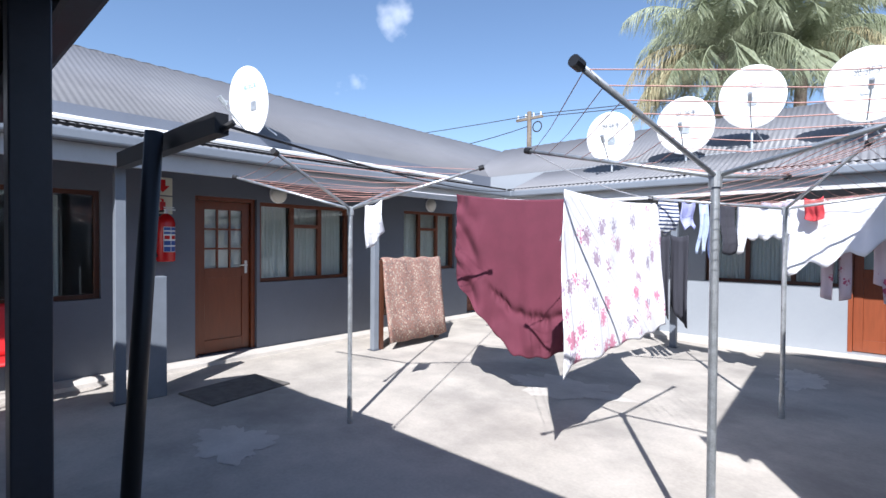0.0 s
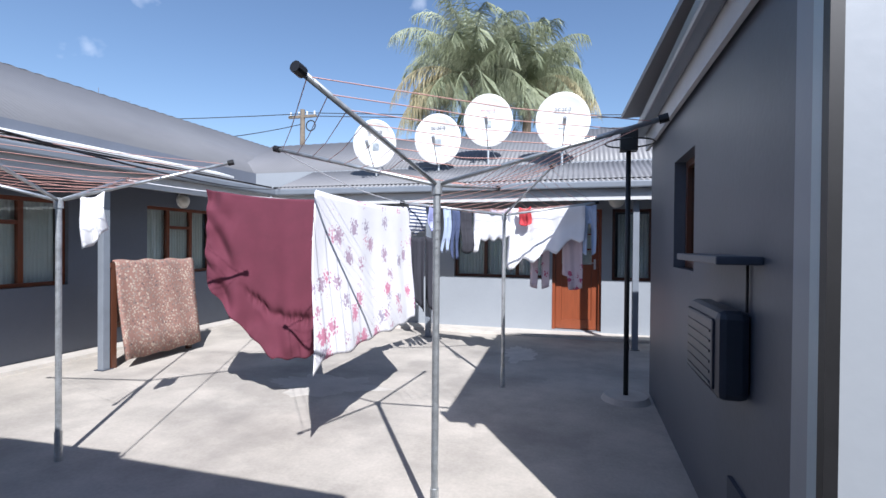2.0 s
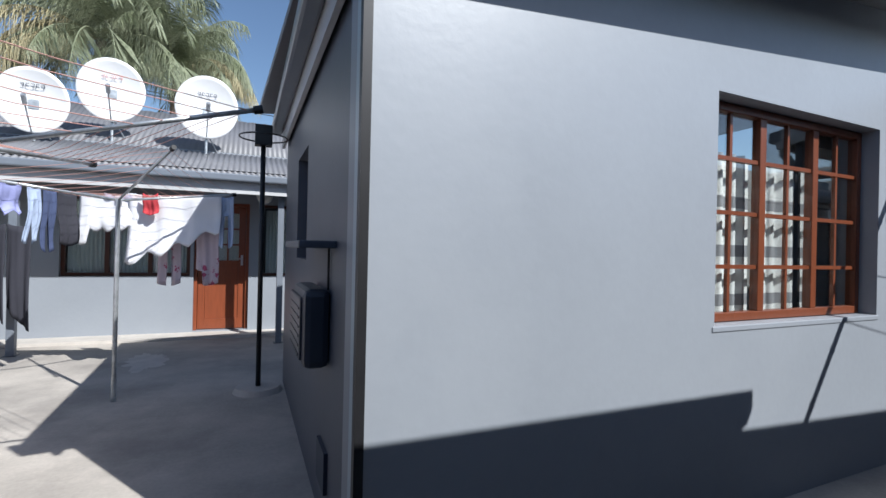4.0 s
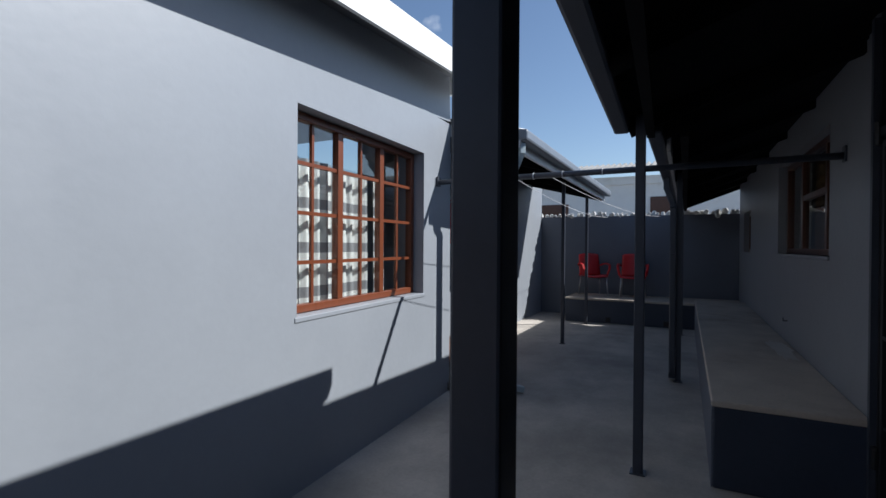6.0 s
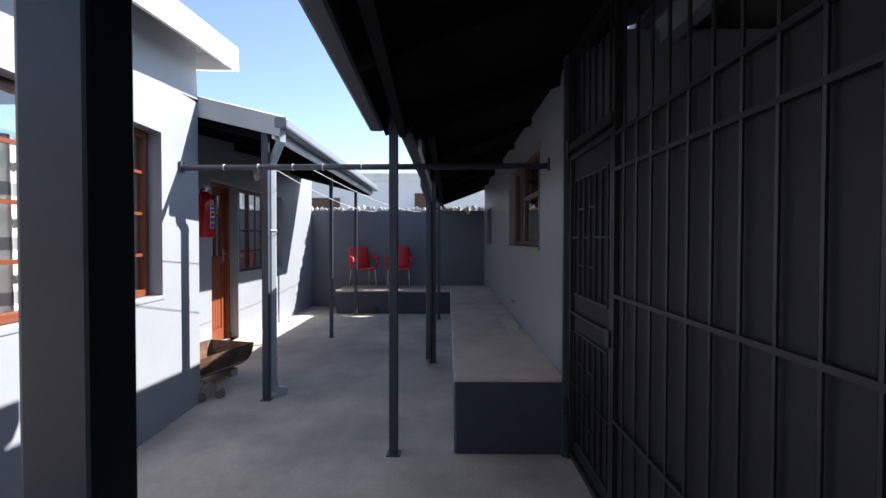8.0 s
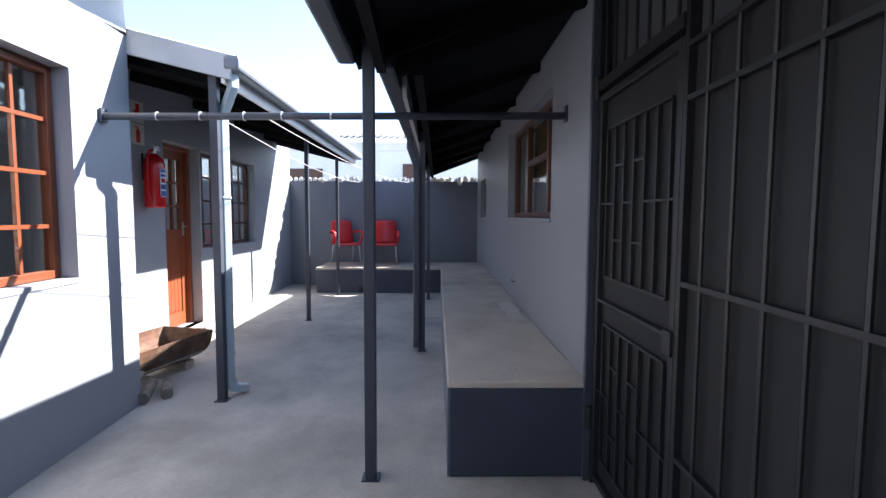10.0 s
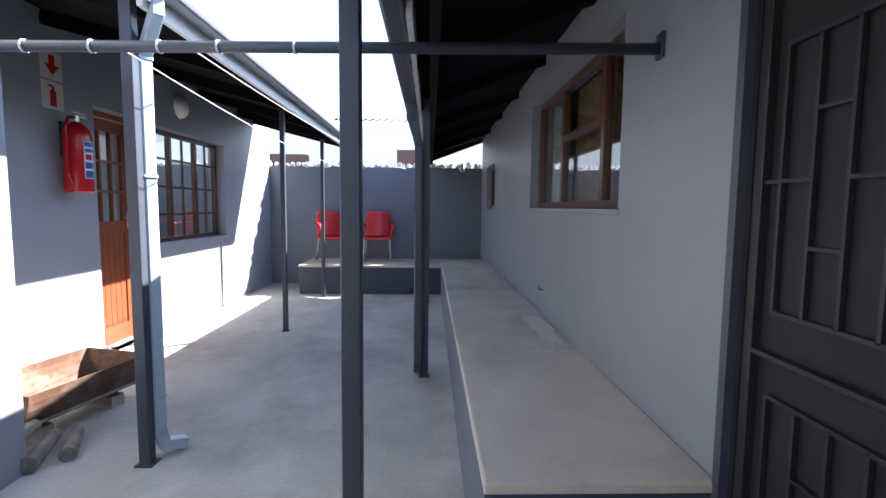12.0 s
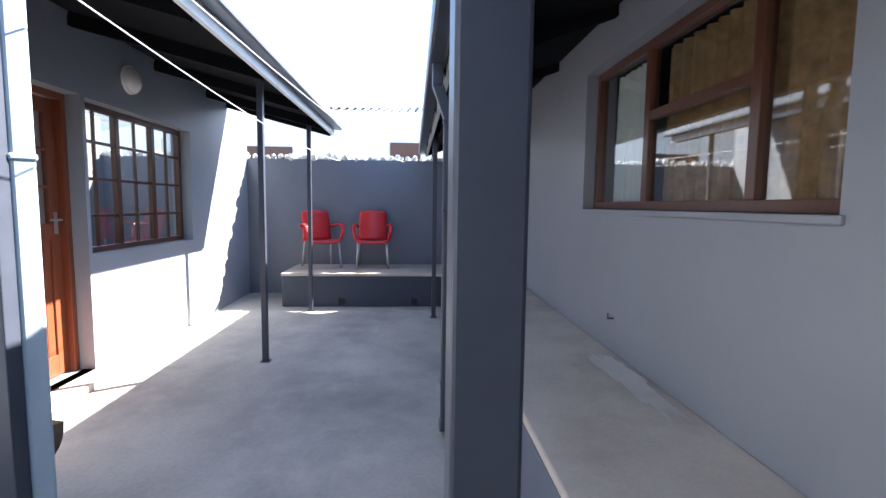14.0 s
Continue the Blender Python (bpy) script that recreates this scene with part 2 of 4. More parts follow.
def corrugated(name, material, p0, along, up, waves, amp=0.009, thick=0.0, label="", parent=None):
    """A corrugated sheet: from corner p0, waves run across `along`, sheets slope by `up`."""
    p0, along, up = Vector(p0), Vector(along), Vector(up)
    nrm = along.cross(up).normalized()
    if nrm.z < 0:
        nrm = -nrm
    n = waves * 6
    verts = []
    for j in (0, 1):
        for i in range(n + 1):
            verts.append(p0 + along * (i / n) + up * j + nrm * amp * math.sin(2 * math.pi * i / 6))
    faces = [(i, i + 1, n + 2 + i, n + 1 + i) for i in range(n)]
    me = bpy.data.meshes.new(name)
    me.from_pydata([tuple(v) for v in verts], [], faces)
    for p in me.polygons:
        p.use_smooth = True
    me.materials.append(material)
    ob = new(name, me)
    ob.parent = parent
    s = ob.modifiers.new("sheet", "SOLIDIFY")
    s.thickness = 0.003
    return tagged(ob, label, "", "", "structure" if parent is None else "")


# ---- ground ----
bm = bmesh.new()
box(bm, -400, 400, -400, 400, -0.4, 0.0)
ground = tagged(done(bm, "ground", CONCRETE), "worn grey concrete yard floor with stains and patches", "", "", "structure")

AX, BY, CY, CX, RY, DY, EX = -5.52, 8.78, 2.07, 1.53, 3.04, -0.78, 12.0
# the south face of the small block runs slightly askew
SKEW = Matrix.Translation((CX, CY, 0)) @ Matrix.Rotation(0.047, 4, "Z") @ Matrix.Translation((-CX, -CY, 0))


def askew(ob):
    ob.matrix_basis = SKEW @ ob.matrix_basis
    return ob



# ---- walls ----
A_HOLES = [(2.74, 3.53, 0.05, 2.05), (3.57, 5.06, 0.93, 2.02), (6.23, 7.6, 0.98, 2.05), (8.0, 8.7, 0.05, 2.05), (0.35, 1.78, 0.86, 2.02), (-1.6, -0.2, 0.9, 2.02)]
wall_along("wall_west", "y", AX, AX - 0.22, -4.0, BY + 0.22, 0, 2.9, A_HOLES, WALL_DARK, "dark grey plaster wall under the veranda")
B_HOLES = [(-1.33, 0.34, 0.92, 2.1), (0.39, 1.19, 0.06, 2.1), (1.35, 2.6, 0.92, 2.1), (-4.6, -3.2, 0.92, 2.1)]
wall_along("wall_north", "x", BY, BY + 0.22, AX, 6.0, 0, 2.9, B_HOLES, WALL, "grey painted plaster wall under the far veranda")
CW_HOLES = [(3.79, 4.46, 1.33, 2.13)]
wall_along("wall_block_west", "y", CX, CX + 0.22, CY + 0.22, 5.67, 0, 2.72, CW_HOLES, WALL_GABLE_SHADE, "grey painted gable wall of the small block")
CS_HOLES = [(3.465, 5.125, 1.04, 2.305)]
askew(wall_along("wall_block_south", "x", CY, CY + 0.22, CX, 5.725, 0, 2.7, CS_HOLES, WALL, "sunlit light grey plaster wall of the small block"))
slab("wall_block_east", WALL, (5.49, 5.707, CY + 0.40, RY, 0, 2.95), label="grey plaster return wall by the porch")
slab("wall_block_north", WALL, (CX + 0.22, 6, 5.45, 5.67, 0, 2.72), label="grey plaster back wall of the small block")
R_HOLES = [(7.5, 8.28, 0.06, 2.25), (8.32, 10.1, 0.99, 2.24)]
wall_along("wall_porch", "x", RY, RY + 0.22, 5.49, EX, 0, 3.0, R_HOLES, WALL, "grey plaster porch wall, its foot in full sun")
D_HOLES = [(5.62, 7.74, 1.415, 2.36), (10.25, 11.25, 1.4, 2.07)]
wall_along("wall_south", "x", DY, DY - 0.22, 4.69, EX, 0, 2.9, D_HOLES, WALL_SOUTH_SHADE, "shaded grey plaster wall behind the bench")
slab("wall_south_far", WALL, (-3.1, 0.4, DY - 0.22, DY, 0, 2.9), label="grey plaster wall under the dark veranda")
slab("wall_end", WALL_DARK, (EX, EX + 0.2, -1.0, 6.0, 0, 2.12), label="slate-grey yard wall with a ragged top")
slab("wall_store_back", WALL, (-1.0, 5.0, -3.4, -3.2, 0, 3.0), label="pale plaster wall inside the gated store")
slab("wall_store_side", WALL, (4.69, 4.9, -3.2, DY - 0.22, 0, 2.9), (0.2, 0.4, -3.2, DY - 0.22, 0, 2.9), label="plaster side walls of the gated store")
# Closing walls added behind the openings so the rooms stay dark.
slab("wall_room_backs", ROOM, (AX - 3.2, AX - 3.0, -4, 12, 0, 2.9), (AX, 6, 11.6, 11.8, 0, 2.9), (CX + 0.3, 12, 5.2, 5.4, 0, 2.7), (4.9, EX, -3.4, -3.2, 0, 2.9), (AX - 3, AX, -4.2, -4.0, 0, 2.9), (EX, EX + 0.2, -3.4, -1.0, 0, 2.9), (5.95, 6.15, BY, 11.7, 0, 2.9), label="added room backs that keep the windows dark")

# broken coping along the end wall
rng = random.Random(3)
bm = bmesh.new()
for i in range(70):
    y = -0.95 + i * 0.1 + rng.uniform(-0.03, 0.03)
    s = rng.uniform(0.04, 0.075)
    m = pose(EX + rng.uniform(0.0, 0.14), y, 2.13 + rng.uniform(-0.01, 0.03), rng.uniform(0, 90), rng.uniform(0, 90), rng.uniform(0, 90)) @ Matrix.Diagonal((s * 1.5, s, s * 0.7, 1))
    bmesh.ops.create_icosphere(bm, subdivisions=1, radius=1, matrix=m)
tagged(done(bm, "coping_rubble", STONE), "broken whitewashed stones capping the yard wall", "", "", "structure")

# ---- roofs ----
corrugated("roof_west_veranda", ROOF, (-4.18, -4.5, 2.40), (0, 12.2, 0), (-1.42, 0, 0.33), 160, label="grey corrugated veranda roof")
corrugated("roof_west_main", ROOF, (-5.52, -4.5, 2.88), (0, 21.0, 0), (-2.7, 0, 1.50), 270, amp=0.003, label="grey corrugated main roof")
corrugated("roof_west_back", ROOF, (-11.0, -4.5, 2.86), (0, 21.0, 0), (2.8, 0, 1.52), 90, label="grey corrugated roof slope")
bm = bmesh.new()
beam(bm, (-5.62, 1.6, 2.79), (-5.16, 1.6, 2.665), 12.2, 0.03)
tagged(done(bm, "flashing_west", WHITE), "whitewashed flashing strip with peeling paint", "", "", "structure")
corrugated("roof_north_veranda", ROOF, (-4.2, 7.52, 2.40), (11.0, 0, 0), (0, 1.35, 0.518), 145, label="grey corrugated veranda roof")
corrugated("roof_north_main", ROOF, (-6.2, 8.78, 2.90), (13.0, 0, 0), (0, 1.45, 0.87), 170, amp=0.005, label="grey corrugated main roof")
corrugated("roof_north_back", ROOF, (-6.2, 11.68, 2.90), (13.0, 0, 0), (0, -1.45, 0.87), 60, label="grey corrugated roof slope")
slab("fascia_west", FASCIA, (-4.30, -4.26, -4.5, 7.5, 2.14, 2.30), label="pale painted timber fascia")
slab("gutter_west", GUTTER, (-4.26, -4.14, -4.5, 7.5, 2.30, 2.40), label="slate-grey metal gutter", bev=0.02)
slab("fascia_north", FASCIA, (-4.3, 6.0, 7.60, 7.64, 2.14, 2.30), label="pale painted timber fascia")
slab("gutter_north", GUTTER, (-4.3, 6.0, 7.48, 7.60, 2.30, 2.40), label="slate-grey metal gutter", bev=0.02)
slab("ceiling_veranda_west", UNDER, (AX, -4.3, -4.5, 7.6, 2.42, 2.46), label="veranda soffit darkened for shade")
slab("ceiling_veranda_north", UNDER, (-4.3, 6.0, 7.64, BY, 2.42, 2.46), label="veranda soffit darkened for shade")

# roof of the small block, rising gently to the east
def eaves_z(x):
    return 2.541 + 0.087 * x


bm = bmesh.new()
beam(bm, (1.40, 3.74, eaves_z(1.4) + 0.14), (5.86, 3.74, eaves_z(5.86) + 0.16), 3.82, 0.04)
tagged(askew(done(bm, "roof_block", ROOF)), "grey metal roof of the small block", "", "", "structure")
bm = bmesh.new()
beam(bm, (1.37, 1.79, eaves_z(1.37) + 0.1), (5.90, 1.79, eaves_z(5.9) + 0.1), 0.03, 0.21)
beam(bm, (5.885, 1.808, eaves_z(5.9) + 0.1), (5.885, 5.7, eaves_z(5.9) + 0.1), 0.03, 0.21)
tagged(askew(done(bm, "bargeboard_block", WHITE)), "white painted bargeboard with flaking spots", "", "", "structure")
slab("fascia_block", FASCIA, (1.475, 1.505, 1.90, 5.72, 2.46, 2.64), label="cream painted eaves board")
slab("gutter_block", GUTTER, (1.365, 1.475, 1.84, 5.74, 2.60, 2.71), label="grey metal eaves gutter", bev=0.025)
bm = bmesh.new()
beam(bm, (CX + 0.01, CY + 0.11, 2.60), (5.71, CY + 0.11, 2.96), 0.214, 0.46)
tagged(askew(done(bm, "wall_block_top", WALL)), "grey plaster wall head under the roof", "", "", "structure")
# Unseen ceiling added to block light leaks.
slab("ceiling_block", ROOM, (CX + 0.2, 5.4, CY + 0.2, 5.5, 2.6, 2.64), label="added ceiling that stops light leaking into the room")

# porch roof
ZP0, ZP1 = 2.55, 2.93
# White stands in for overexposed sun on light grey metal sheets.
corrugated("roof_porch", WHITE, (5.74, 1.50, ZP0 + 0.03), (5.63, 0, 0), (0, 1.6, ZP1 - ZP0), 75, label="light grey corrugated porch roof, sun glare set as white")
bm = bmesh.new()
beam(bm, (5.725, 1.52, ZP0 - 0.06), (5.725, 2.27, ZP0 + 0.118), 0.03, 0.17)
tagged(done(bm, "fascia_porch_end", FASCIA), "pale grey porch bargeboard", "", "", "structure")
slab("fascia_porch", WHITE, (5.74, 11.3, 1.58, 1.61, ZP0 - 0.16, ZP0), label="white painted porch fascia")
slab("gutter_porch", GUTTER, (5.70, 11.33, 1.46, 1.58, ZP0 - 0.08, ZP0 + 0.03), label="slate-grey porch gutter", bev=0.025)
bm = bmesh.new()
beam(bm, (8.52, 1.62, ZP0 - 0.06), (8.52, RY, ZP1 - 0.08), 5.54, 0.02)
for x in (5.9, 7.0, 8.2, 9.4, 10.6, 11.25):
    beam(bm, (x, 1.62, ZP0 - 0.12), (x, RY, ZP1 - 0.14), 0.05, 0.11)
tagged(done(bm, "ceiling_porch", UNDER), "porch soffit with rafters, darkened for shade", "", "", "structure")

# dark verandas over the walk
for nm, x0, x1, y0, z0, z1 in (("yard", -3.15, 0.9, 0.74, 2.24, 2.78), ("gate", 0.9, 4.82, 0.50, 2.31, 2.78), ("bench", 4.82, EX + 0.1, 0.30, 2.30, 2.70)):
    turned = Matrix.Translation((x1, y0, 0)) @ Matrix.Rotation(0.036 if nm == "gate" else 0.0, 4, "Z") @ Matrix.Translation((-x1, -y0, 0))
    n = int((x1 - x0) / 0.076)
    corrugated("roof_" + nm + "_veranda", ROOF, (x0, y0, z0 + 0.05), (x1 - x0, 0, 0), (0, -1.5 - y0, (z1 - z0) * (1.5 + y0) / (0.78 + y0)), n, label="grey corrugated veranda roof").matrix_basis = turned
    bm = bmesh.new()
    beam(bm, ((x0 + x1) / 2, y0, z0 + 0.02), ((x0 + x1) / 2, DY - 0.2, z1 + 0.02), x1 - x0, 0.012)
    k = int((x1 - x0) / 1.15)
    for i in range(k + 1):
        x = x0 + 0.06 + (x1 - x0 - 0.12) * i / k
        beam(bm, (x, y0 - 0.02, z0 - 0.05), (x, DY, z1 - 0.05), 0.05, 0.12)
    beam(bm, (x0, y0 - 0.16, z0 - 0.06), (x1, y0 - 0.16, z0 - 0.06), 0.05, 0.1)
    tagged(done(bm, "ceiling_" + nm + "_veranda", UNDER), "veranda soffit with painted rafters, darkened for shade", "", "", "structure").matrix_basis = turned
    slab("gutter_" + nm + "_veranda", STEEL, (x0, x1, y0 - 0.03, y0 + 0.075, z0 - 0.07, z0 + 0.05), label="dark slate eaves gutter", bev=0.02).matrix_basis = turned
slab("fascia_bench_veranda", FASCIA, (5.3, EX, 0.235, 0.262, 2.19, 2.33), label="pale painted fascia behind the gutter")
slab("roof_store", ROOF, (0.2, 5.1, -3.6, -1.3, 2.98, 3.04), (-3.15, 0.2, -3.6, -1.45, 2.98, 3.04), (5.1, EX, -3.6, -1.45, 2.9, 3.04), label="grey roof over the rooms")
slab("wall_south_top", WALL, (-3.1, EX, -1.5, -1.4, 2.8, 3.0), label="plaster wall top")

# rising walk-side bench and end platform
slab("bench_body", PLINTH, (4.70, 10.95, DY, -0.03, 0, 0.50), (10.95, EX, DY, 2.26, 0, 0.43), label="navy painted masonry bench", bev=0.012)
slab("bench_top", CEMENT, (4.695, 10.952, DY, -0.022, 0.50, 0.54), (10.94, EX, DY, 2.27, 0.43, 0.47), label="worn cement bench top", bev=0.01)
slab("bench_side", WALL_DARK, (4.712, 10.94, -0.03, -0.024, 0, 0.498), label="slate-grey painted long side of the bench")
slab("step_porch", CEMENT, (7.3, 8.4, 2.86, RY + 0.1, 0, 0.06), label="cement door step", bev=0.008)
slab("plinth_north", PALE, (-5.3, 6.0, 8.35, BY, 0, 0.045), label="pale cement apron along the wall")
slab("plinth_west", PALE, (AX, -5.2, -4.0, 8.35, 0, 0.045), label="pale cement apron along the wall")

# neighbour's house past the end wall
house = group_at("house", 15.5, 2, 0, "white neighbouring house with a corrugated asbestos roof", "house")
part(house, "wall", WHITE, lambda b: (box(b, 0, 5, -9, 7, 0, 3.42), box(b, -0.06, 0, -9, 7, 3.2, 3.42)))
part(house, "window", DARKWOOD, lambda b: box(b, -0.03, 0, 1.2, 2.55, 2.3, 2.70))
part(house, "window", DARKWOOD, lambda b: box(b, -0.03, 0, -1.7, -1.0, 2.3, 2.84))
corrugated("roof", mat("asbestos roof", (0.22, 0.22, 0.215), 0.9, var=0.25), (-0.25, -9, 3.52), (0, 16, 0), (3, 0, 0.7), 90, amp=0.045, parent=house)


# ---- openings: doors and windows ----
def window(x, y, z, w, h, depth, turn, cols, rows, timber, label, curtain=None, mullions=(), transom=None, sill=True, folds=26):
    """A timber window; its left foot as seen from outside at (x, y, z); faces -y before the turn."""
    e = group_at("window_1", 0, 0, 0, label, "window", "", "structure")
    e.matrix_basis = pose(x, y, z, 0, 0, turn)
    f = 0.05

    def frame_bars(b):
        box(b, 0, f, 0, depth, 0, h), box(b, w - f, w, 0, depth, 0, h)
        box(b, f, w - f, 0, depth, 0, f), box(b, f, w - f, 0, depth, h - f, h)
        for m in mullions:
            box(b, m - 0.03, m + 0.03, 0.004, depth - 0.004, f, h - f)
        if transom:
            for t0, t1, tz in transom:
                box(b, t0 + 0.03, t1 - 0.03, 0.006, depth - 0.006, tz - 0.025, tz + 0.025)
    part(e, "frame", timber, frame_bars, bev=0.004)
    edges = [0.0, *mullions, w]
    if rows > 1 or cols > 1:
        def bars(b):
            for a0, a1 in zip(edges, edges[1:]):
                for i in range(1, cols):
                    c = a0 + (a1 - a0) * i / cols
                    box(b, c - 0.011, c + 0.011, 0.018, depth - 0.02, f, h - f)
                for j in range(1, rows):
                    c = h * j / rows
                    box(b, a0 + 0.03, a1 - 0.03, 0.015, depth - 0.018, c - 0.012, c + 0.012)
        part(e, "glazing_bar", timber, bars)
    for i, (a0, a1) in enumerate(zip(edges, edges[1:])):
        p = part(e, "pane", GLASS, lambda b: box(b, a0 + 0.02, a1 - 0.02, depth * 0.5, depth * 0.5 + 0.004, 0.03, h - 0.03))
        p.visible_shadow = False
    if sill:
        part(e, "sill", timber, lambda b: box(b, -0.01, w + 0.01, -0.03, depth, -0.035, 0.0), bev=0.006)
    if curtain:
        for c0, c1, cm, top in curtain:
            def cloth(b):
                n = int(folds * 6 * (c1 - c0) / 1.4) + 6
                vs = []
                for j in range(2):
                    for i in range(n + 1):
                        u = i / n
                        vs.append(b.verts.new((c0 + (c1 - c0) * u, depth + 0.05 + 0.022 * math.sin(u * n / 6 * 2 * math.pi + 0.7 * math.sin(u * 17)) + 0.01 * j, (0.02, top)[j])))
                for i in range(n):
                    b.faces.new((vs[i], vs[i + 1], vs[n + 2 + i], vs[n + 1 + i]))
            part(e, "curtain", cm, cloth, smooth=True)
    return e


def door(x, y, z, w, h, turn, timber, label, panes=True, lower=2, handle_side=1):
    e = group_at("door_1", 0, 0, 0, label, "door", "", "structure")
    e.matrix_basis = pose(x, y, z, 0, 0, turn)
    part(e, "frame", timber, lambda b: (box(b, 0, 0.05, 0, 0.1, 0, h), box(b, w - 0.05, w, 0, 0.1, 0, h), box(b, 0.05, w - 0.05, 0, 0.1, h - 0.05, h)), bev=0.004)
    mid, a, c = h * 0.53, 0.055, w - 0.055

    def leaf(b):
        box(b, a, a + 0.1, 0.05, 0.09, 0.01, h - 0.055), box(b, c - 0.1, c, 0.05, 0.09, 0.01, h - 0.055)
        box(b, a + 0.1, c - 0.1, 0.05, 0.09, 0.01, 0.17), box(b, a + 0.1, c - 0.1, 0.05, 0.09, mid - 0.09, mid + 0.03)
        box(b, a + 0.1, c - 0.1, 0.05, 0.09, h - 0.16, h - 0.055)
        for i in range(1, 3):
            xx = a + 0.1 + (c - a - 0.2) * i / 3
            box(b, xx - 0.012, xx + 0.012, 0.052, 0.088, mid + 0.03, h - 0.16)
            zz = mid + 0.03 + (h - 0.19 - mid) * i / 3
            box(b, a + 0.1, c - 0.1, 0.053, 0.087, zz - 0.012, zz + 0.012)
    part(e, "leaf", timber, leaf, bev=0.003)

    n = 6 if lower > 1 else 1
    for i in range(n):
        x0 = a + 0.1 + (c - a - 0.2) * i / n
        part(e, "panel", timber, lambda b: box(b, x0 + 0.002, x0 + (c - a - 0.2) / n - 0.002, 0.064, 0.08, 0.17, mid - 0.09), bev=0.003)
    p = part(e, "pane", GLASS, lambda b: box(b, a + 0.1, c - 0.1, 0.07, 0.074, mid + 0.03, h - 0.16))
    p.visible_shadow = False
    part(e, "curtain", CURTAIN, lambda b: box(b, a + 0.05, c - 0.05, 0.12, 0.123, mid, h - 0.1))
    hx = c - 0.05 if handle_side > 0 else a + 0.05

    def handle(b):
        box(b, hx - 0.018, hx + 0.018, 0.042, 0.05, mid - 0.05, mid + 0.12, 0.003)
        rod(b, (hx, 0.05, mid + 0.06), (hx, 0.0, mid + 0.06), 0.008)
        rod(b, (hx, 0.004, mid + 0.06), (hx - 0.11 * handle_side, 0.004, mid + 0.06), 0.008)
    part(e, "handle", ALU, handle, smooth=False, label="metal lever handle")
    return e


# west wall faces +x, so its windows turn by 90 degrees
door(AX - 0.06, 2.74, 0.05, 0.79, 2.0, 90, DOOR, "varnished brown stable-type door with nine curtained panes", lower=1)
window(AX - 0.06, 3.57, 0.93, 1.49, 1.09, 0.07, 90, 1, 1, FRAME, "brown timber window with white net curtains", [(0.05, 0.5, CURTAIN, 1.05), (0.55, 1.44, CURTAIN, 1.05)], (0.52, 0.98), [(0.52, 0.98, 0.78)])
window(AX - 0.06, 6.23, 0.98, 1.37, 1.07, 0.07, 90, 1, 1, FRAME, "brown timber window with cream curtains", [(0.05, 1.3, CURTAIN, 1.03)], (0.45, 0.92), [(0.45, 0.92, 0.75)])
door(AX - 0.06, 8.0, 0.05, 0.7, 2.0, 90, DOOR, "varnished brown door with nine panes")
window(AX - 0.06, 0.35, 0.86, 1.43, 1.16, 0.07, 90, 1, 1, DARKWOOD, "dark timber window with half-drawn net curtains", [(0.75, 1.1, CURTAIN, 1.1)], (0.5, 0.95))
window(AX - 0.06, -1.6, 0.9, 1.4, 1.12, 0.07, 90, 1, 1, DARKWOOD, "dark timber window", [(0.1, 1.3, CURTAIN, 1.1)], (0.5, 0.95))
# north wall
window(-1.33, BY + 0.06, 0.92, 1.67, 1.18, 0.07, 0, 1, 1, DARKWOOD, "dark timber window with drawn curtains", [(0.05, 1.6, CURTAIN, 1.1)], (0.56, 1.12), [(0.56, 1.12, 0.85)])
door(0.39, BY + 0.06, 0.06, 0.8, 2.04, 0, DOOR_RED, "reddish brown timber door with a white notice", lower=1)
window(1.35, BY + 0.06, 0.92, 1.25, 1.18, 0.07, 0, 1, 1, DARKWOOD, "dark timber window with white curtain", [(0.1, 1.1, CURTAIN, 1.1)], (0.6,))
window(-4.6, BY + 0.06, 0.92, 1.4, 1.18, 0.07, 0, 1, 1, DARKWOOD, "dark timber window", [(0.1, 1.3, CURTAIN, 1.1)], (0.46, 0.93))
# small block
askew(window(3.468, CY + 0.10, 1.045, 1.654, 1.257, 0.06, 0, 2, 4, FRAME, "brown cottage-pane window with white banded curtains", [(0.04, 0.62, BANDED, 1.0), (0.66, 1.08, BANDED, 0.98), (1.16, 1.32, BANDED, 0.96)], (0.56, 1.11), sill=False, folds=11))
window(CX + 0.08, 4.46, 1.33, 0.67, 0.8, 0.06, -90, 1, 1, DARKWOOD, "small dark timber window", None, (0.33,))
askew(slab("sill_block_south", WALL, (3.445, 5.145, CY - 0.006, CY + 0.1, 1.01, 1.043), label="plastered window sill", bev=0.006))
# porch
door(7.5, RY + 0.12, 0.06, 0.78, 2.19, 0, DOOR_RED, "varnished red-brown cottage door, lower half in sun")
window(8.32, RY + 0.11, 0.99, 1.78, 1.25, 0.06, 0, 2, 4, DARKWOOD, "dark cottage-pane window reflecting the yard", None, (0.6, 1.2), sill=False)
# south wall faces +y
window(7.74, DY - 0.08, 1.415, 2.12, 0.945, 0.06, 180, 1, 1, DARKWOOD, "brown timber window with tan curtains behind", [(0.08, 0.5, CURTAIN, 0.9), (0.76, 2.05, BROWNCURT, 0.9)], (0.74, 1.62), [(0.74, 1.62, 0.53)], folds=14)
window(11.25, DY - 0.08, 1.4, 1.0, 0.67, 0.06, 180, 1, 1, DARKWOOD, "small timber window", None, (0.5,))
slab("sill_south", WALL_SOUTH_SHADE, (5.6, 7.76, DY - 0.08, DY + 0.015, 1.385, 1.415), label="plastered window sill", bev=0.005)


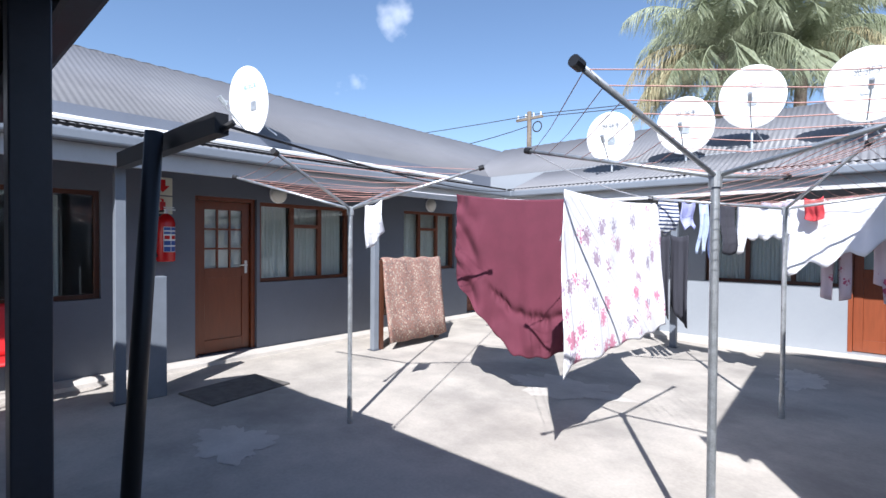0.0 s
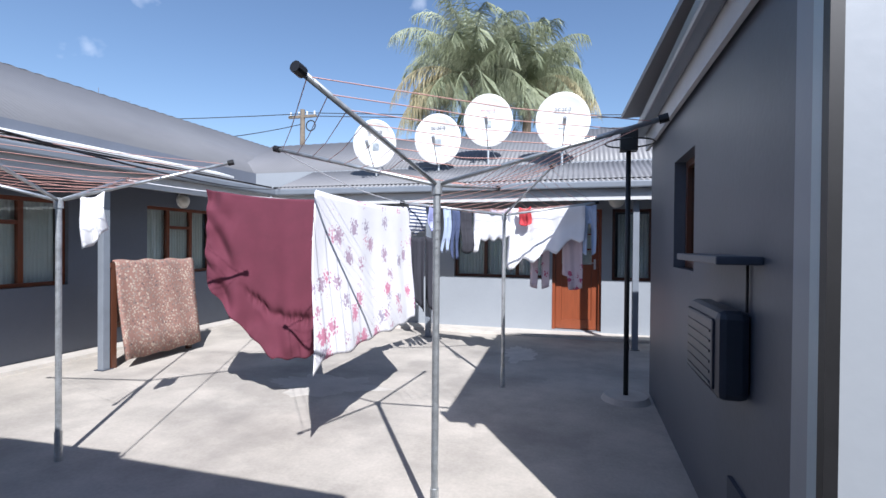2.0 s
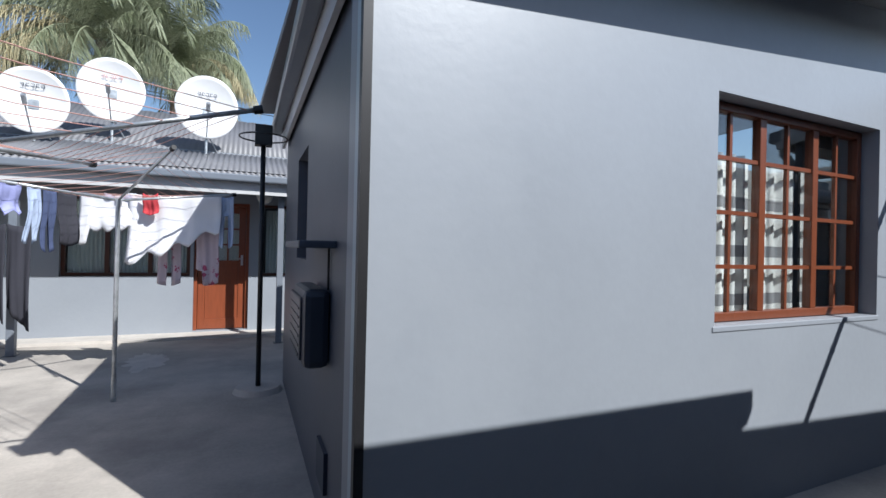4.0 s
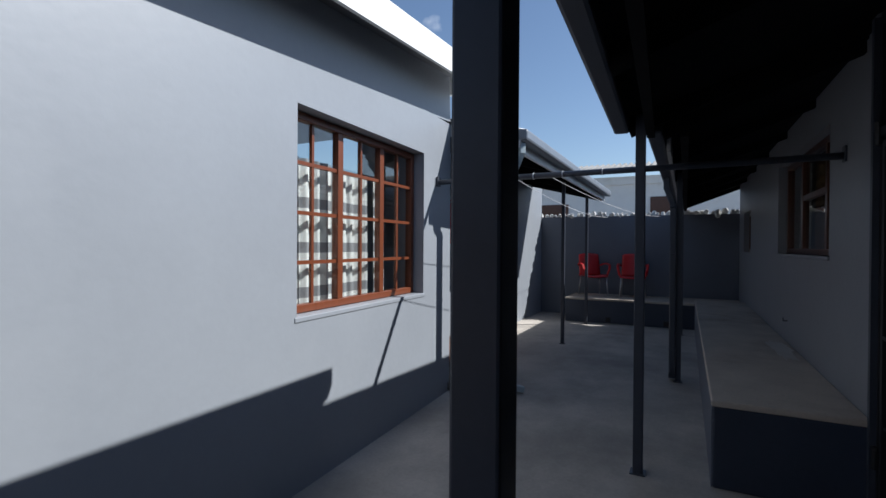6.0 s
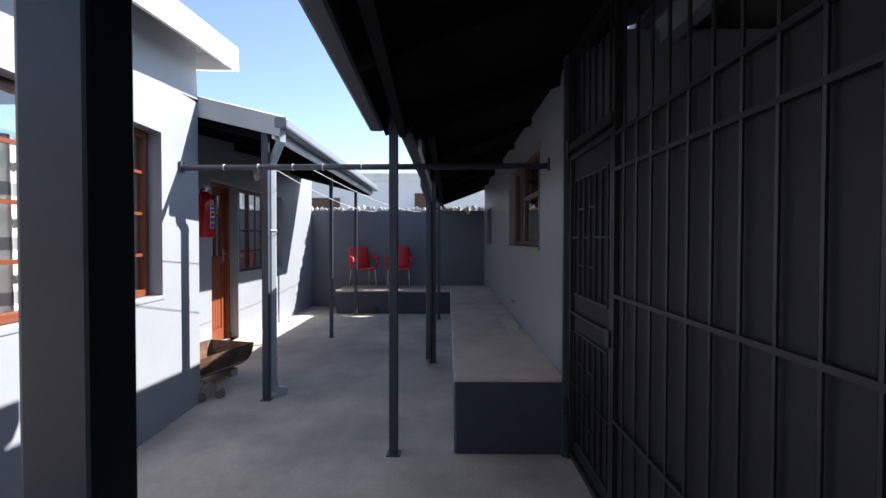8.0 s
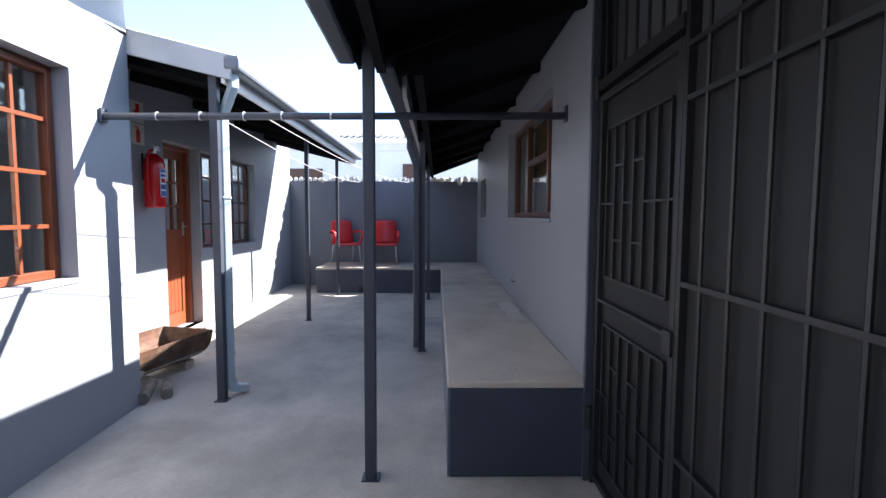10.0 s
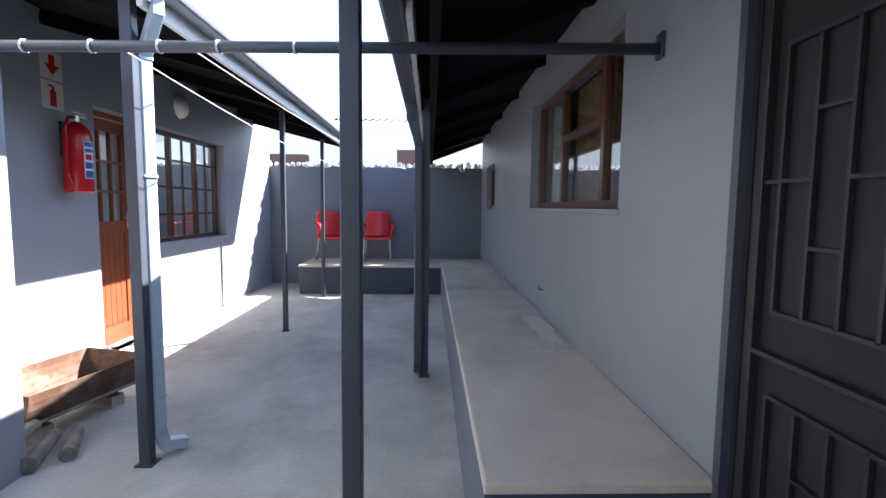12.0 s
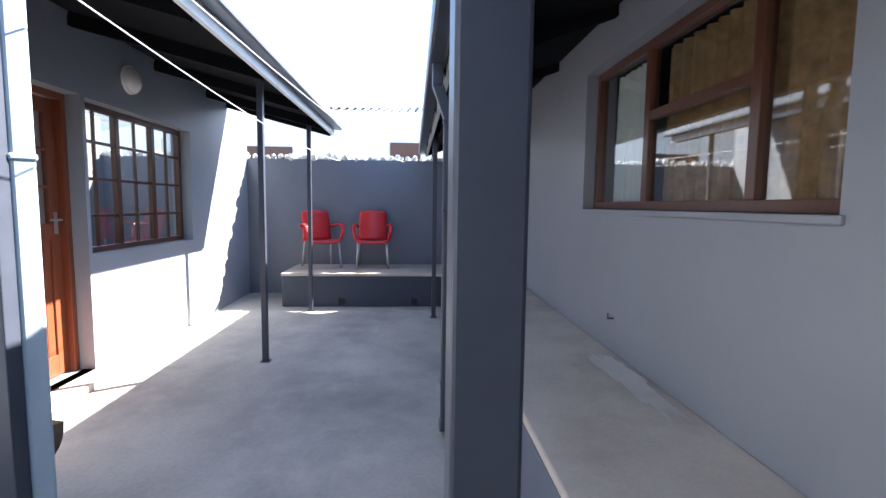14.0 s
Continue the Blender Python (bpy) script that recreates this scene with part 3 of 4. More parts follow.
# ---- veranda posts ----
def post(x, y, top, label, w=0.05, paint=None, group="veranda posts"):
    e = group_at("veranda_post", x, y, 0, label, "post", group)
    part(e, "shaft", paint or STEEL, lambda b: box(b, -w / 2, w / 2, -w / 2, w / 2, 0, top, 0.004))
    part(e, "foot_plate", STEEL, lambda b: box(b, -w * 0.8, w * 0.8, -w * 0.8, w * 0.8, 0, 0.008, 0.002))
    return e


post(1.797, 0.306, 2.36, "dark slate square steel veranda post", 0.054)
post(4.70, 0.392, 2.33, "dark slate square steel veranda post", 0.06)
post(7.17, 0.19, 2.28, "dark slate square steel post beside a downpipe", 0.055)
post(10.3, 0.19, 2.28, "dark slate square steel veranda post", 0.055)
post(-0.95, 0.628, 2.24, "dark slate square steel veranda post", 0.085)
post(5.80, 1.69, 2.46, "dark slate porch post with a pale downpipe", 0.06)
post(8.62, 1.78, 2.5, "slim dark porch post", 0.05)
post(10.69, 1.81, 2.5, "slim dark porch post", 0.05)
for yy in (-1.3, 1.69, 4.69, 7.4):
    post(-4.46, yy, 2.3, "slate-grey painted square veranda post", 0.085, POSTGREY)
for xx in (-4.2, -1.5, 1.61, 4.5):
    post(xx, 7.80, 2.3, "slate-grey painted square veranda post", 0.085, POSTGREY)


def downpipe(x, y, top, face, label, material, lip=(0, 0.12), w=0.032):
    """A square downpipe with a swan neck above and a shoe below; face turns the shoe."""
    e = group_at("downpipe", 0, 0, 0, label, "downpipe")
    e.matrix_basis = pose(x, y, 0, 0, 0, face)

    def tube(b):
        box(b, -w, w, -w, w, 0.12, top - 0.3, 0.01)
        beam(b, (0, 0, top - 0.32), (lip[0], lip[1], top - 0.12), 0.06, 0.06, (1, 0, 0))
        beam(b, (lip[0], lip[1], top - 0.14), (lip[0], lip[1], top), 0.06, 0.06, (1, 0, 0))
        for z in (top - 0.34, top * 0.62, 0.35):
            box(b, -w - 0.004, w + 0.004, -w - 0.004, w + 0.004, z, z + 0.02)
    part(e, "tube", material, tube, bev=0.006)
    part(e, "shoe", material, lambda b: (beam(b, (0, 0, 0.16), (0.02, 0, 0.07), 0.064, 0.064, (0, 1, 0)), beam(b, (0.0, 0, 0.075), (0.14, 0, 0.04), 0.07, 0.06)), bev=0.006)
    return e


downpipe(5.87, 1.66, 2.5, -40, "pale blue-grey downpipe with a kicked shoe", PIPE, (0.02, -0.13))
downpipe(7.12, 0.25, 2.24, 0, "dark slate square downpipe", STEEL, (0, 0.07))
slab("corner_bead", PIPE, (CX - 0.012, CX, CY + 0.034, CY + 0.10, 0, 2.46), label="pale blue-grey painted strip down the corner", bev=0.003)
slab("corner_strip", BLACK, (CX - 0.014, CX + 0.022, CY - 0.012, CY + 0.03, 0, 2.58), label="dark painted wall corner")
slab("corner_strip_gate", STEEL, (4.665, 4.70, DY - 0.02, DY + 0.02, 0, 2.7), label="dark painted wall edge")

# ---- gate and screen under the veranda ----
screen = group_at("steel_screen", 0.4, DY - 0.04, 0, "black steel bar screen backed with sheet metal", "screen")
for i in range(22):
    part(screen, "bar", BLACK, lambda b: rod(b, (0.155 + i * 0.148, 0.022, 0.03), (0.155 + i * 0.148, 0.022, 2.72), 0.008, 6))
for z in (0.06, 0.59, 1.205, 1.825, 2.0):
    part(screen, "rail", BLACK, lambda b: box(b, 0, 3.37, 0.014, 0.03, z - 0.009, z + 0.009))
part(screen, "sheet", SHEET, lambda b: box(b, 0, 3.37, -0.004, 0.004, 0.02, 2.0))
part(screen, "frame", BLACK, lambda b: (box(b, 3.372, 3.398, -0.01, 0.03, 0, 2.72), box(b, 0, 4.27, -0.02, 0.03, 2.66, 2.72)))
gate = group_at("security_gate", 3.805, DY - 0.04, 0, "black steel security gate with stepped bar pattern", "gate")
gate.matrix_basis = gate.matrix_basis @ Matrix.Diagonal((1.057, 1, 1, 1))


def gate_frame(b):
    box(b, 0, 0.035, 0, 0.03, 0.04, 2.04), box(b, 0.755, 0.79, 0, 0.03, 0.04, 2.04)
    box(b, 0.035, 0.755, 0.0, 0.03, 2.005, 2.04), box(b, 0.035, 0.755, 0.0, 0.03, 0.04, 0.075)
    box(b, 0.035, 0.755, 0.004, 0.034, 1.0, 1.016)


def gate_bars(b):
    steps = ((0.5,), (0.5,), (0.26, 0.74), (0.5,), (0.74, 0.26), (0.5,))
    for lo, hi in ((0.18, 0.89), (1.13, 1.86)):
        for z in (lo, hi):
            box(b, 0.09, 0.70, 0.006, 0.02, z - 0.006, z + 0.006)
        for i in range(7):
            x = 0.09 + 0.61 * i / 6
            box(b, x - 0.005, x + 0.005, 0.006, 0.02, lo, hi)
        for i in range(6):
            x0 = 0.09 + 0.61 * i / 6
            for u in steps[i]:
                z = lo + (hi - lo) * u
                box(b, x0, x0 + 0.102, 0.007, 0.021, z - 0.005, z + 0.005)
        for x0, x1 in ((0.035, 0.09), (0.70, 0.755)):
            z = (lo + hi) / 2
            box(b, x0, x1, 0.007, 0.021, z - 0.005, z + 0.005)


part(gate, "frame", BLACK, gate_frame, bev=0.003)
part(gate, "bars", BLACK, gate_bars)
part(gate, "sheet", SHEET, lambda b: box(b, 0.035, 0.755, -0.004, 0.002, 0.04, 2.02))
part(gate, "lock_box", BLACK, lambda b: box(b, 0.002, 0.06, 0.03, 0.042, 0.94, 1.03, 0.003))
for z in (0.3, 2.02):
    part(gate, "hinge", BLACK, lambda b: rod(b, (0.80, 0.04, z), (0.80, 0.04, z + 0.12), 0.018))
part(gate, "transom", BLACK, lambda b: (box(b, -0.01, 0.815, -0.02, 0.04, 2.06, 2.11), *[rod(b, (0.06 + i * 0.113, 0.02, 2.11), (0.06 + i * 0.113, 0.02, 2.66), 0.008, 6) for i in range(7)]))
part(gate, "jamb", BLACK, lambda b: box(b, 0.795, 0.83, -0.02, 0.03, 0, 2.66))

# ---- bar across the passage with cords ----
bar = group_at("cross_pole", 5.40, 2.245, 2.075, "dark steel pole fixed across the passage", "pole")
part(bar, "tube", STEEL, lambda b: rod(b, (-0.17, -3.01, -0.012), (0, -0.01, 0.0), 0.024, 14), smooth=True)
part(bar, "bracket", STEEL, lambda b: box(b, -0.03, 0.03, -0.016, 0.0, -0.04, 0.05))
part(bar, "bracket", STEEL, lambda b: box(b, -0.2, -0.14, -3.023, -3.011, -0.05, 0.05))
for y in (0.37, 0.66, 0.95, 1.2, 1.52):
    part(bar, "cord_ring", WIRE, lambda b: rod(b, (-0.057 * y, -y, -0.004 * y), (-0.057 * y, -y - 0.008, -0.004 * y), 0.029, 12))


def cable(name, p, q, sag, r, material, label, category="cable"):
    bm = bmesh.new()
    p, q = Vector(p), Vector(q)
    pts = [p.lerp(q, i / 12) - Vector((0, 0, sag * 4 * (i / 12) * (1 - i / 12))) for i in range(13)]
    for a, b in zip(pts, pts[1:]):
        rod(bm, a, b, r, 5)
    return tagged(done(bm, name, material), label, category)


cable("passage_cable", (5.36, 1.5, 2.09), (EX, 1.6, 2.1), 0.1, 0.003, WIRE, "thin white cord strung along the passage", "cord")
cable("passage_cable", (5.34, 1.2, 2.09), (EX, 0.6, 2.1), 0.1, 0.003, WIRE, "thin white cord strung along the passage", "cord")


# ---- rotary clothes hoists ----
def hoist(x, y, head, angle, rises, label, length=1.06, lines=7):
    e = group_at("rotary_clothes_hoist", x, y, 0, label, "clothes hoist", "clothes hoists")
    part(e, "mast", GALV, lambda b: (rod(b, (0, 0, 0), (0, 0, head), 0.019, 14), rod(b, (0, 0, 0), (0, 0, 0.2), 0.023, 14), rod(b, (0, 0, head - 0.05), (0, 0, head + 0.02), 0.028, 14)), smooth=False)
    tips = []
    for i in range(4):
        a = radians(angle + 90 * i)
        tips.append(Vector((math.cos(a) * length, math.sin(a) * length, head + rises[i])))
    hub = Vector((0, 0, head))

    for t in tips:
        part(e, "arm", GALV, lambda b: rod(b, hub, t, 0.0115, 10), smooth=True)
        part(e, "cap", BLACK, lambda b: rod(b, t, t + (t - hub).normalized() * 0.04, 0.02, 10), label="black plastic arm cap")

    def cords(b):
        for k in range(lines):
            u = 0.34 + 0.64 * k / (lines - 1)
            for i in range(4):
                p, q = hub.lerp(tips[i], u), hub.lerp(tips[(i + 1) % 4], u)
                m = (p + q) / 2 - Vector((0, 0, 0.02))
                rod(b, p, m, 0.002, 4), rod(b, m, q, 0.002, 4)
    part(e, "line", CORD, cords, label="faded pink nylon line")["kind"] = "stuff"
    return [Vector((x, y, 0)) + t for t in tips]


T1 = hoist(-2.54, 2.83, 1.76, 28.7, (0.30, 0.28, 0.28, 0.26), "galvanised rotary clothes hoist with pink lines")
T2 = hoist(0.112, 2.852, 1.80, -7.5, (0.24, 0.10, 0.26, 0.235), "galvanised rotary clothes hoist hung with sheets")
T3 = hoist(0.075, 5.43, 1.80, 30, (0.16, 0.13, 0.1, 0.34), "galvanised rotary clothes hoist loaded with washing")


# ---- washing ----
def cloth(name, p, q, drop, material, label, seed=0, amp=0.03, hem=None, folds=5, nx=36, nz=24, thick=0.004, ruffle=0.0, lean=(0, 0, 0)):
    """Cloth pegged on the line from p to q that hangs down by drop(u), in soft folds."""
    r = random.Random(seed)
    p, q = Vector(p), Vector(q)
    d = q - p
    side = Vector((-d.y, d.x, 0)).normalized()
    ph = [r.uniform(0, 6.3) for _ in range(4)]
    bm = bmesh.new()
    rows = []
    for j in range(nz + 1):
        v = j / nz
        row = []
        for i in range(nx + 1):
            u = i / nx
            sag = 0.03 * 4 * u * (1 - u)
            w = amp * (0.25 + v) * (math.sin(u * folds * 6.28 + ph[0] + 1.3 * v) + 0.5 * math.sin(u * folds * 13 + ph[1] - v * 2))
            w += 0.03 * v * math.sin(v * 5 + ph[2])
            if ruffle:
                edge = max(0, 1 - u / ruffle) + max(0, (v - 0.72) / 0.28) * 0.8
                w += 0.10 * edge * noise.noise((u * 7, v * 5, 3.1)) + 0.018 * edge * math.sin(u * 34 + v * 9 + 4 * noise.noise((v * 5, u * 3, 1.0)))
                gather = math.exp(-((v - 0.74 - 0.1 * (u - 0.6)) / 0.035) ** 2) * min(1, max(0, (u - 0.25) / 0.15))
                w += gather * (0.05 + 0.016 * math.sin(u * 90 + 3 * math.sin(u * 17)))
            co = p + d * u + side * w + Vector(lean) * v + Vector((0, 0, -sag - v * drop(u)))
            row.append(bm.verts.new(co))
        rows.append(row)
    for j in range(nz):
        for i in range(nx):
            bm.faces.new((rows[j][i], rows[j][i + 1], rows[j + 1][i + 1], rows[j + 1][i]))
    ob = done(bm, name, material, None, True)
    s = ob.modifiers.new("thickness", "SOLIDIFY")
    s.thickness = thick
    return tagged(ob, label, name.replace("_", " "))


def print_cloth(name, base, spots, scale, thresh, second=None, breakup=5):
    m = mat(name, base, 0.9, var=0.04, scale=6, fine=120, bump=0.25, dist=0.002)
    n, l = m.node_tree.nodes, m.node_tree.links
    geo = n.new("ShaderNodeNewGeometry")
    vo, no = n.new("ShaderNodeTexVoronoi"), n.new("ShaderNodeTexNoise")
    vo.inputs["Scale"].default_value, no.inputs["Scale"].default_value = scale, scale * breakup
    no.inputs["Detail"].default_value = 4
    l.new(geo.outputs["Position"], vo.inputs["Vector"])
    l.new(geo.outputs["Position"], no.inputs["Vector"])
    ad = n.new("ShaderNodeMath")
    ad.operation = "MULTIPLY_ADD"
    l.new(no.outputs["Fac"], ad.inputs[0])
    ad.inputs[1].default_value = 1.1
    l.new(vo.outputs["Distance"], ad.inputs[2])
    rp = n.new("ShaderNodeValToRGB")
    rp.color_ramp.elements[0].position, rp.color_ramp.elements[1].position = thresh - 0.04, thresh + 0.04
    rp.color_ramp.elements[0].color, rp.color_ramp.elements[1].color = (1, 1, 1, 1), (0, 0, 0, 1)
    l.new(ad.outputs[0], rp.inputs["Fac"])
    col = n.new("ShaderNodeMix")
    col.data_type = "RGBA"
    col.inputs["A"].default_value, col.inputs["B"].default_value = (*spots, 1), (*(second or spots), 1)
    sp = n.new("ShaderNodeSeparateColor")
    l.new(vo.outputs["Color"], sp.inputs[0])
    l.new(sp.outputs[0], col.inputs["Factor"])
    mx = n.new("ShaderNodeMix")
    mx.data_type = "RGBA"
    b = n["Principled BSDF"]
    l.new(b.inputs["Base Color"].links[0].from_socket, mx.inputs["A"])
    l.new(col.outputs["Result"], mx.inputs["B"])
    l.new(rp.outputs["Color"], mx.inputs["Factor"])
    l.new(mx.outputs["Result"], b.inputs["Base Color"])
    return m


FLORAL = print_cloth("butterfly sheet cotton", (0.76, 0.75, 0.78), (0.62, 0.22, 0.32), 5.2, 0.83, (0.36, 0.32, 0.4), 9)
PINKPRINT = print_cloth("pink print cotton", (0.6, 0.5, 0.54), (0.4, 0.08, 0.16), 9, 0.8)
RUG = print_cloth("patterned rug pile", (0.27, 0.15, 0.12), (0.46, 0.39, 0.31), 34, 0.98, (0.12, 0.08, 0.08))
STRIPE = mat("navy cotton", (0.06, 0.08, 0.16), 0.9)
NAVYSTRIPE = mat("navy and white striped cotton", (0.06, 0.08, 0.16), 0.9)
banded(NAVYSTRIPE, 28, 0.0, 0.5, (0.72, 0.73, 0.75))
LILAC = mat("lilac cotton", (0.33, 0.35, 0.62), 0.9)
PALEBLUE = mat("pale blue cotton", (0.42, 0.5, 0.66), 0.9)
DARKCLOTH = mat("charcoal cotton", (0.03, 0.03, 0.04), 0.9)
REDCLOTH = mat("red cotton", (0.5, 0.05, 0.06), 0.9)



def drop_maroon(u):
    return 0.80 + 0.68 * min(1, u / 0.55) ** 0.8 - 0.12 * max(0, (u - 0.75) / 0.25) ** 2 + 0.012 * math.sin(u * 40)


cloth("bed_sheet", (-2.42, 4.02, 1.97), (-1.43, 4.45, 1.90), drop_maroon, MAROON, "maroon fitted bed sheet pegged on the line", 1, 0.016, folds=2.2, nx=110, nz=70, ruffle=0.3)
cloth("bed_sheet", (-0.81, 3.18, 1.82), (-0.83, 5.09, 1.86), lambda u: 1.06 + 0.03 * u + 0.012 * math.sin(9 * u) + 0.01 * math.sin(31 * u) + 0.09 * max(0, 1 - u / 0.06), FLORAL, "white bed sheet with a pink butterfly print", 2, 0.009, folds=2.4, nx=90, nz=50, lean=(0.06, -0.14, 0))
cloth("bed_sheet_fold", (-0.86, 3.28, 1.845), (-0.87, 5.05, 1.87), lambda u: 0.34 + 0.05 * math.sin(7 * u), FLORAL, "white bed sheet edge folded back over the line", 3, 0.008, folds=3, nx=40, nz=10)
cable("washing_line", T1[1], T3[2], 0.06, 0.004, WIRE, "thin washing line between two hoists", "cord")
cable("washing_line", T2[2], T3[2], 0.05, 0.004, WIRE, "thin washing line between two hoists", "cord")
N3, E3, W3 = T3[1], T3[0], T3[2]


def pegged(name, p, q, u0, u1, drop, material, label, seed, amp=0.008, folds=1.5):
    return cloth(name, p.lerp(q, u0), p.lerp(q, u1), drop if callable(drop) else (lambda u: drop), material, label, seed, amp, folds=folds, nx=18, nz=14)


pegged("small_shirt", W3, N3, 0.06, 0.26, lambda u: 0.30 - 0.03 * abs(math.sin(u * 6)), NAVYSTRIPE, "navy and white striped small shirt on the line", 4)
pegged("small_shirt", W3, N3, 0.3, 0.46, lambda u: 0.24 + 0.03 * math.sin(u * 9), LILAC, "lilac child's top pegged on the line", 5)
pegged("leggings", W3, N3, 0.5, 0.62, lambda u: 0.5 if abs(u - 0.5) > 0.12 else 0.2, PALEBLUE, "pale blue child's leggings on the line", 6)
pegged("leggings", W3, N3, 0.64, 0.76, lambda u: 0.58 if abs(u - 0.5) > 0.1 else 0.25, STRIPE, "navy leggings pegged on the line", 7)
pegged("dark_shirt", W3, N3, 0.78, 0.97, lambda u: 0.52, DARKCLOTH, "charcoal shirt pegged on the line", 8)
pegged("white_shirt", N3, E3, 0.0, 0.34, lambda u: (0.52 if u < 0.2 else 0.36) + 0.02 * math.sin(u * 25), CLOTHW, "white shirt pegged on the line", 9, 0.012)
pegged("small_towel", N3, E3, 0.16, 0.36, lambda u: 0.09, PALEBLUE, "pale blue folded cloth on the line", 10, 0.02)
pegged("white_bedding", N3, E3, 0.31, 0.93, lambda u: 0.72 - 0.35 * u + 0.05 * math.sin(u * 21), CLOTHW, "white cotton bedding bunched on the line", 11, 0.018, 3)
pegged("red_sock", N3 + Vector((0.08, -0.1, 0)), E3 + Vector((0.08, -0.1, 0)), 0.36, 0.46, lambda u: 0.2, REDCLOTH, "red and white child's garment on the line", 12)
pegged("print_trousers", N3 + Vector((0.05, 0.12, 0)), E3 + Vector((0.05, 0.12, 0)), 0.46, 0.62, lambda u: 0.95 if abs(u - 0.5) > 0.1 else 0.5, PINKPRINT, "pink printed trousers hanging on the line", 13)
pegged("print_trousers", N3 + Vector((0.05, 0.12, 0)), E3 + Vector((0.05, 0.12, 0)), 0.72, 0.88, lambda u: 0.95 if u > 0.3 else 0.8, PINKPRINT, "pink printed trousers hanging on the line", 14)
pegged("jeans", N3 + Vector((0.02, 0.04, 0)), E3 + Vector((0.02, 0.04, 0)), 0.9, 1.0, lambda u: 0.55 if abs(u - 0.5) > 0.12 else 0.2, PALEBLUE, "pale blue jeans pegged by the waist", 15)
H1 = Vector((-2.54, 2.83, 1.76))
pegged("white_sock", H1, T1[0], 0.12, 0.26, lambda u: 0.36 - 0.1 * u, CLOTHW, "white sock hung on the hoist arm", 16, 0.02)


# ---- T-shaped line pole ----
tp = group_at("line_pole", -1.456, 1.046, 0, "black leaning steel washing-line pole with a top arm", "pole")
part(tp, "upright", BLACK, lambda b: rod(b, (0.06, -0.11, 0), (-0.062, 0.04, 1.93), 0.034, 14), smooth=True)
part(tp, "arm", BLACK, lambda b: beam(b, (-0.70, 0.09, 1.89), (0.37, 0.125, 1.912), 0.05, 0.075))
part(tp, "hook", CABLE, lambda b: rod(b, (0.37, 0.125, 1.89), (0.41, 0.15, 1.915), 0.011))
cable("overhead_cable", (-1.06, 1.19, 1.90), (-4.1, 7.55, 2.42), 0.1, 0.006, CABLE, "thin black cable from the pole to the roof")


# ---- satellite dishes ----
def dish(x, y, z, turn, foot, label, ink, dia=0.85, bars=3):
    e = group_at("satellite_dish", 0, 0, 0, label, "satellite dish", "satellite dishes")
    e.matrix_basis = pose(x, y, z, 0, 0, turn)

    def bowl(b):
        rings, seg = 9, 40
        grid = []
        for i in range(rings + 1):
            rr = dia / 2 * i / rings
            grid.append([b.verts.new((rr * math.cos(2 * math.pi * k / seg), -0.0 + 0.085 * ((i / rings) ** 2 - 1) * -1, rr * 1.06 * math.sin(2 * math.pi * k / seg))) for k in range(seg)] if i else [b.verts.new((0, 0.085, 0))])
        for k in range(seg):
            b.faces.new((grid[0][0], grid[1][k], grid[1][(k + 1) % seg]))
        for i in range(1, rings):
            for k in range(seg):
                b.faces.new((grid[i][k], grid[i + 1][k], grid[i + 1][(k + 1) % seg], grid[i][(k + 1) % seg]))
    r = part(e, "reflector", DISH, bowl, smooth=True)
    r.modifiers.new("rim", "SOLIDIFY").thickness = 0.012
    r.rotation_euler = (radians(8), 0, 0)

    def arm(b):
        rod(b, (0, 0.0, -0.44), (0, -0.36, -0.12), 0.011, 8)
        rod(b, (0, -0.33, -0.13), (0, -0.42, -0.04), 0.03, 12)
        rod(b, (0, -0.30, -0.09), (0, -0.36, -0.08), 0.02, 10)
    part(e, "feed_arm", GALV, arm)

    def mount(b):
        rod(b, (0, 0.12, 0.02), (0, 0.12, -foot), 0.02, 10)
        box(b, -0.06, 0.06, 0.07, 0.14, -0.1, 0.08)
        rod(b, (0.0, 0.12, -foot * 0.5), (0.2, 0.3, -foot), 0.01, 8)
    part(e, "mount", GALV, mount)

    def logo(b):
        for i in range(5):
            xx = -0.13 + i * 0.055
            box(b, xx, xx + 0.038, 0.052 - 0.02, 0.056 - 0.02, 0.17, 0.175)
            box(b, xx, xx + 0.038, 0.052 - 0.02, 0.056 - 0.02, 0.21, 0.217)
            box(b, xx + (0.0 if i % 2 else 0.03), xx + (0.008 if i % 2 else 0.038), 0.03, 0.034, 0.175, 0.21)
    if ink:
        lg = part(e, "printed_mark", ink, logo)
        lg.rotation_euler = (radians(8), 0, 0)
        lg.location.y = 0.0
    return e


dish(-5.6, 3.45, 3.36, 8, 0.42, "white satellite dish on the west veranda roof", INKBLUE)
for x, y, z, dia, ink in ((-2.62, 8.14, 3.235, 0.78, INK), (-1.55, 8.4, 3.31, 0.82, INK), (-0.73, 8.72, 3.66, 0.86, INKRED), (0.55, 8.5, 3.515, 0.88, INK)):
    roof_z = 2.40 + (y + 0.12 - 7.52) * 0.384 + max(0.0, y + 0.12 - 8.78) * 0.216
    dish(x, y, z, 6, z - roof_z, "white satellite dish on a short roof pole", ink, dia)


# ---- hoop, air conditioner and other wall things ----
hp = group_at("hoop_stand", 1.28, 5.37, 0, "black basketball hoop stand in a round concrete foot", "hoop stand")
part(hp, "foot", PALE, lambda b: rod(b, (0, 0, 0), (0, 0, 0.05), 0.23, 32, 0.2))
part(hp, "pole", BLACK, lambda b: rod(b, (0, 0, 0.03), (0, 0, 2.5), 0.024, 14), smooth=True)
part(hp, "head", BLACK, lambda b: box(b, -0.08, 0.08, -0.06, 0.06, 2.40, 2.60, 0.006))


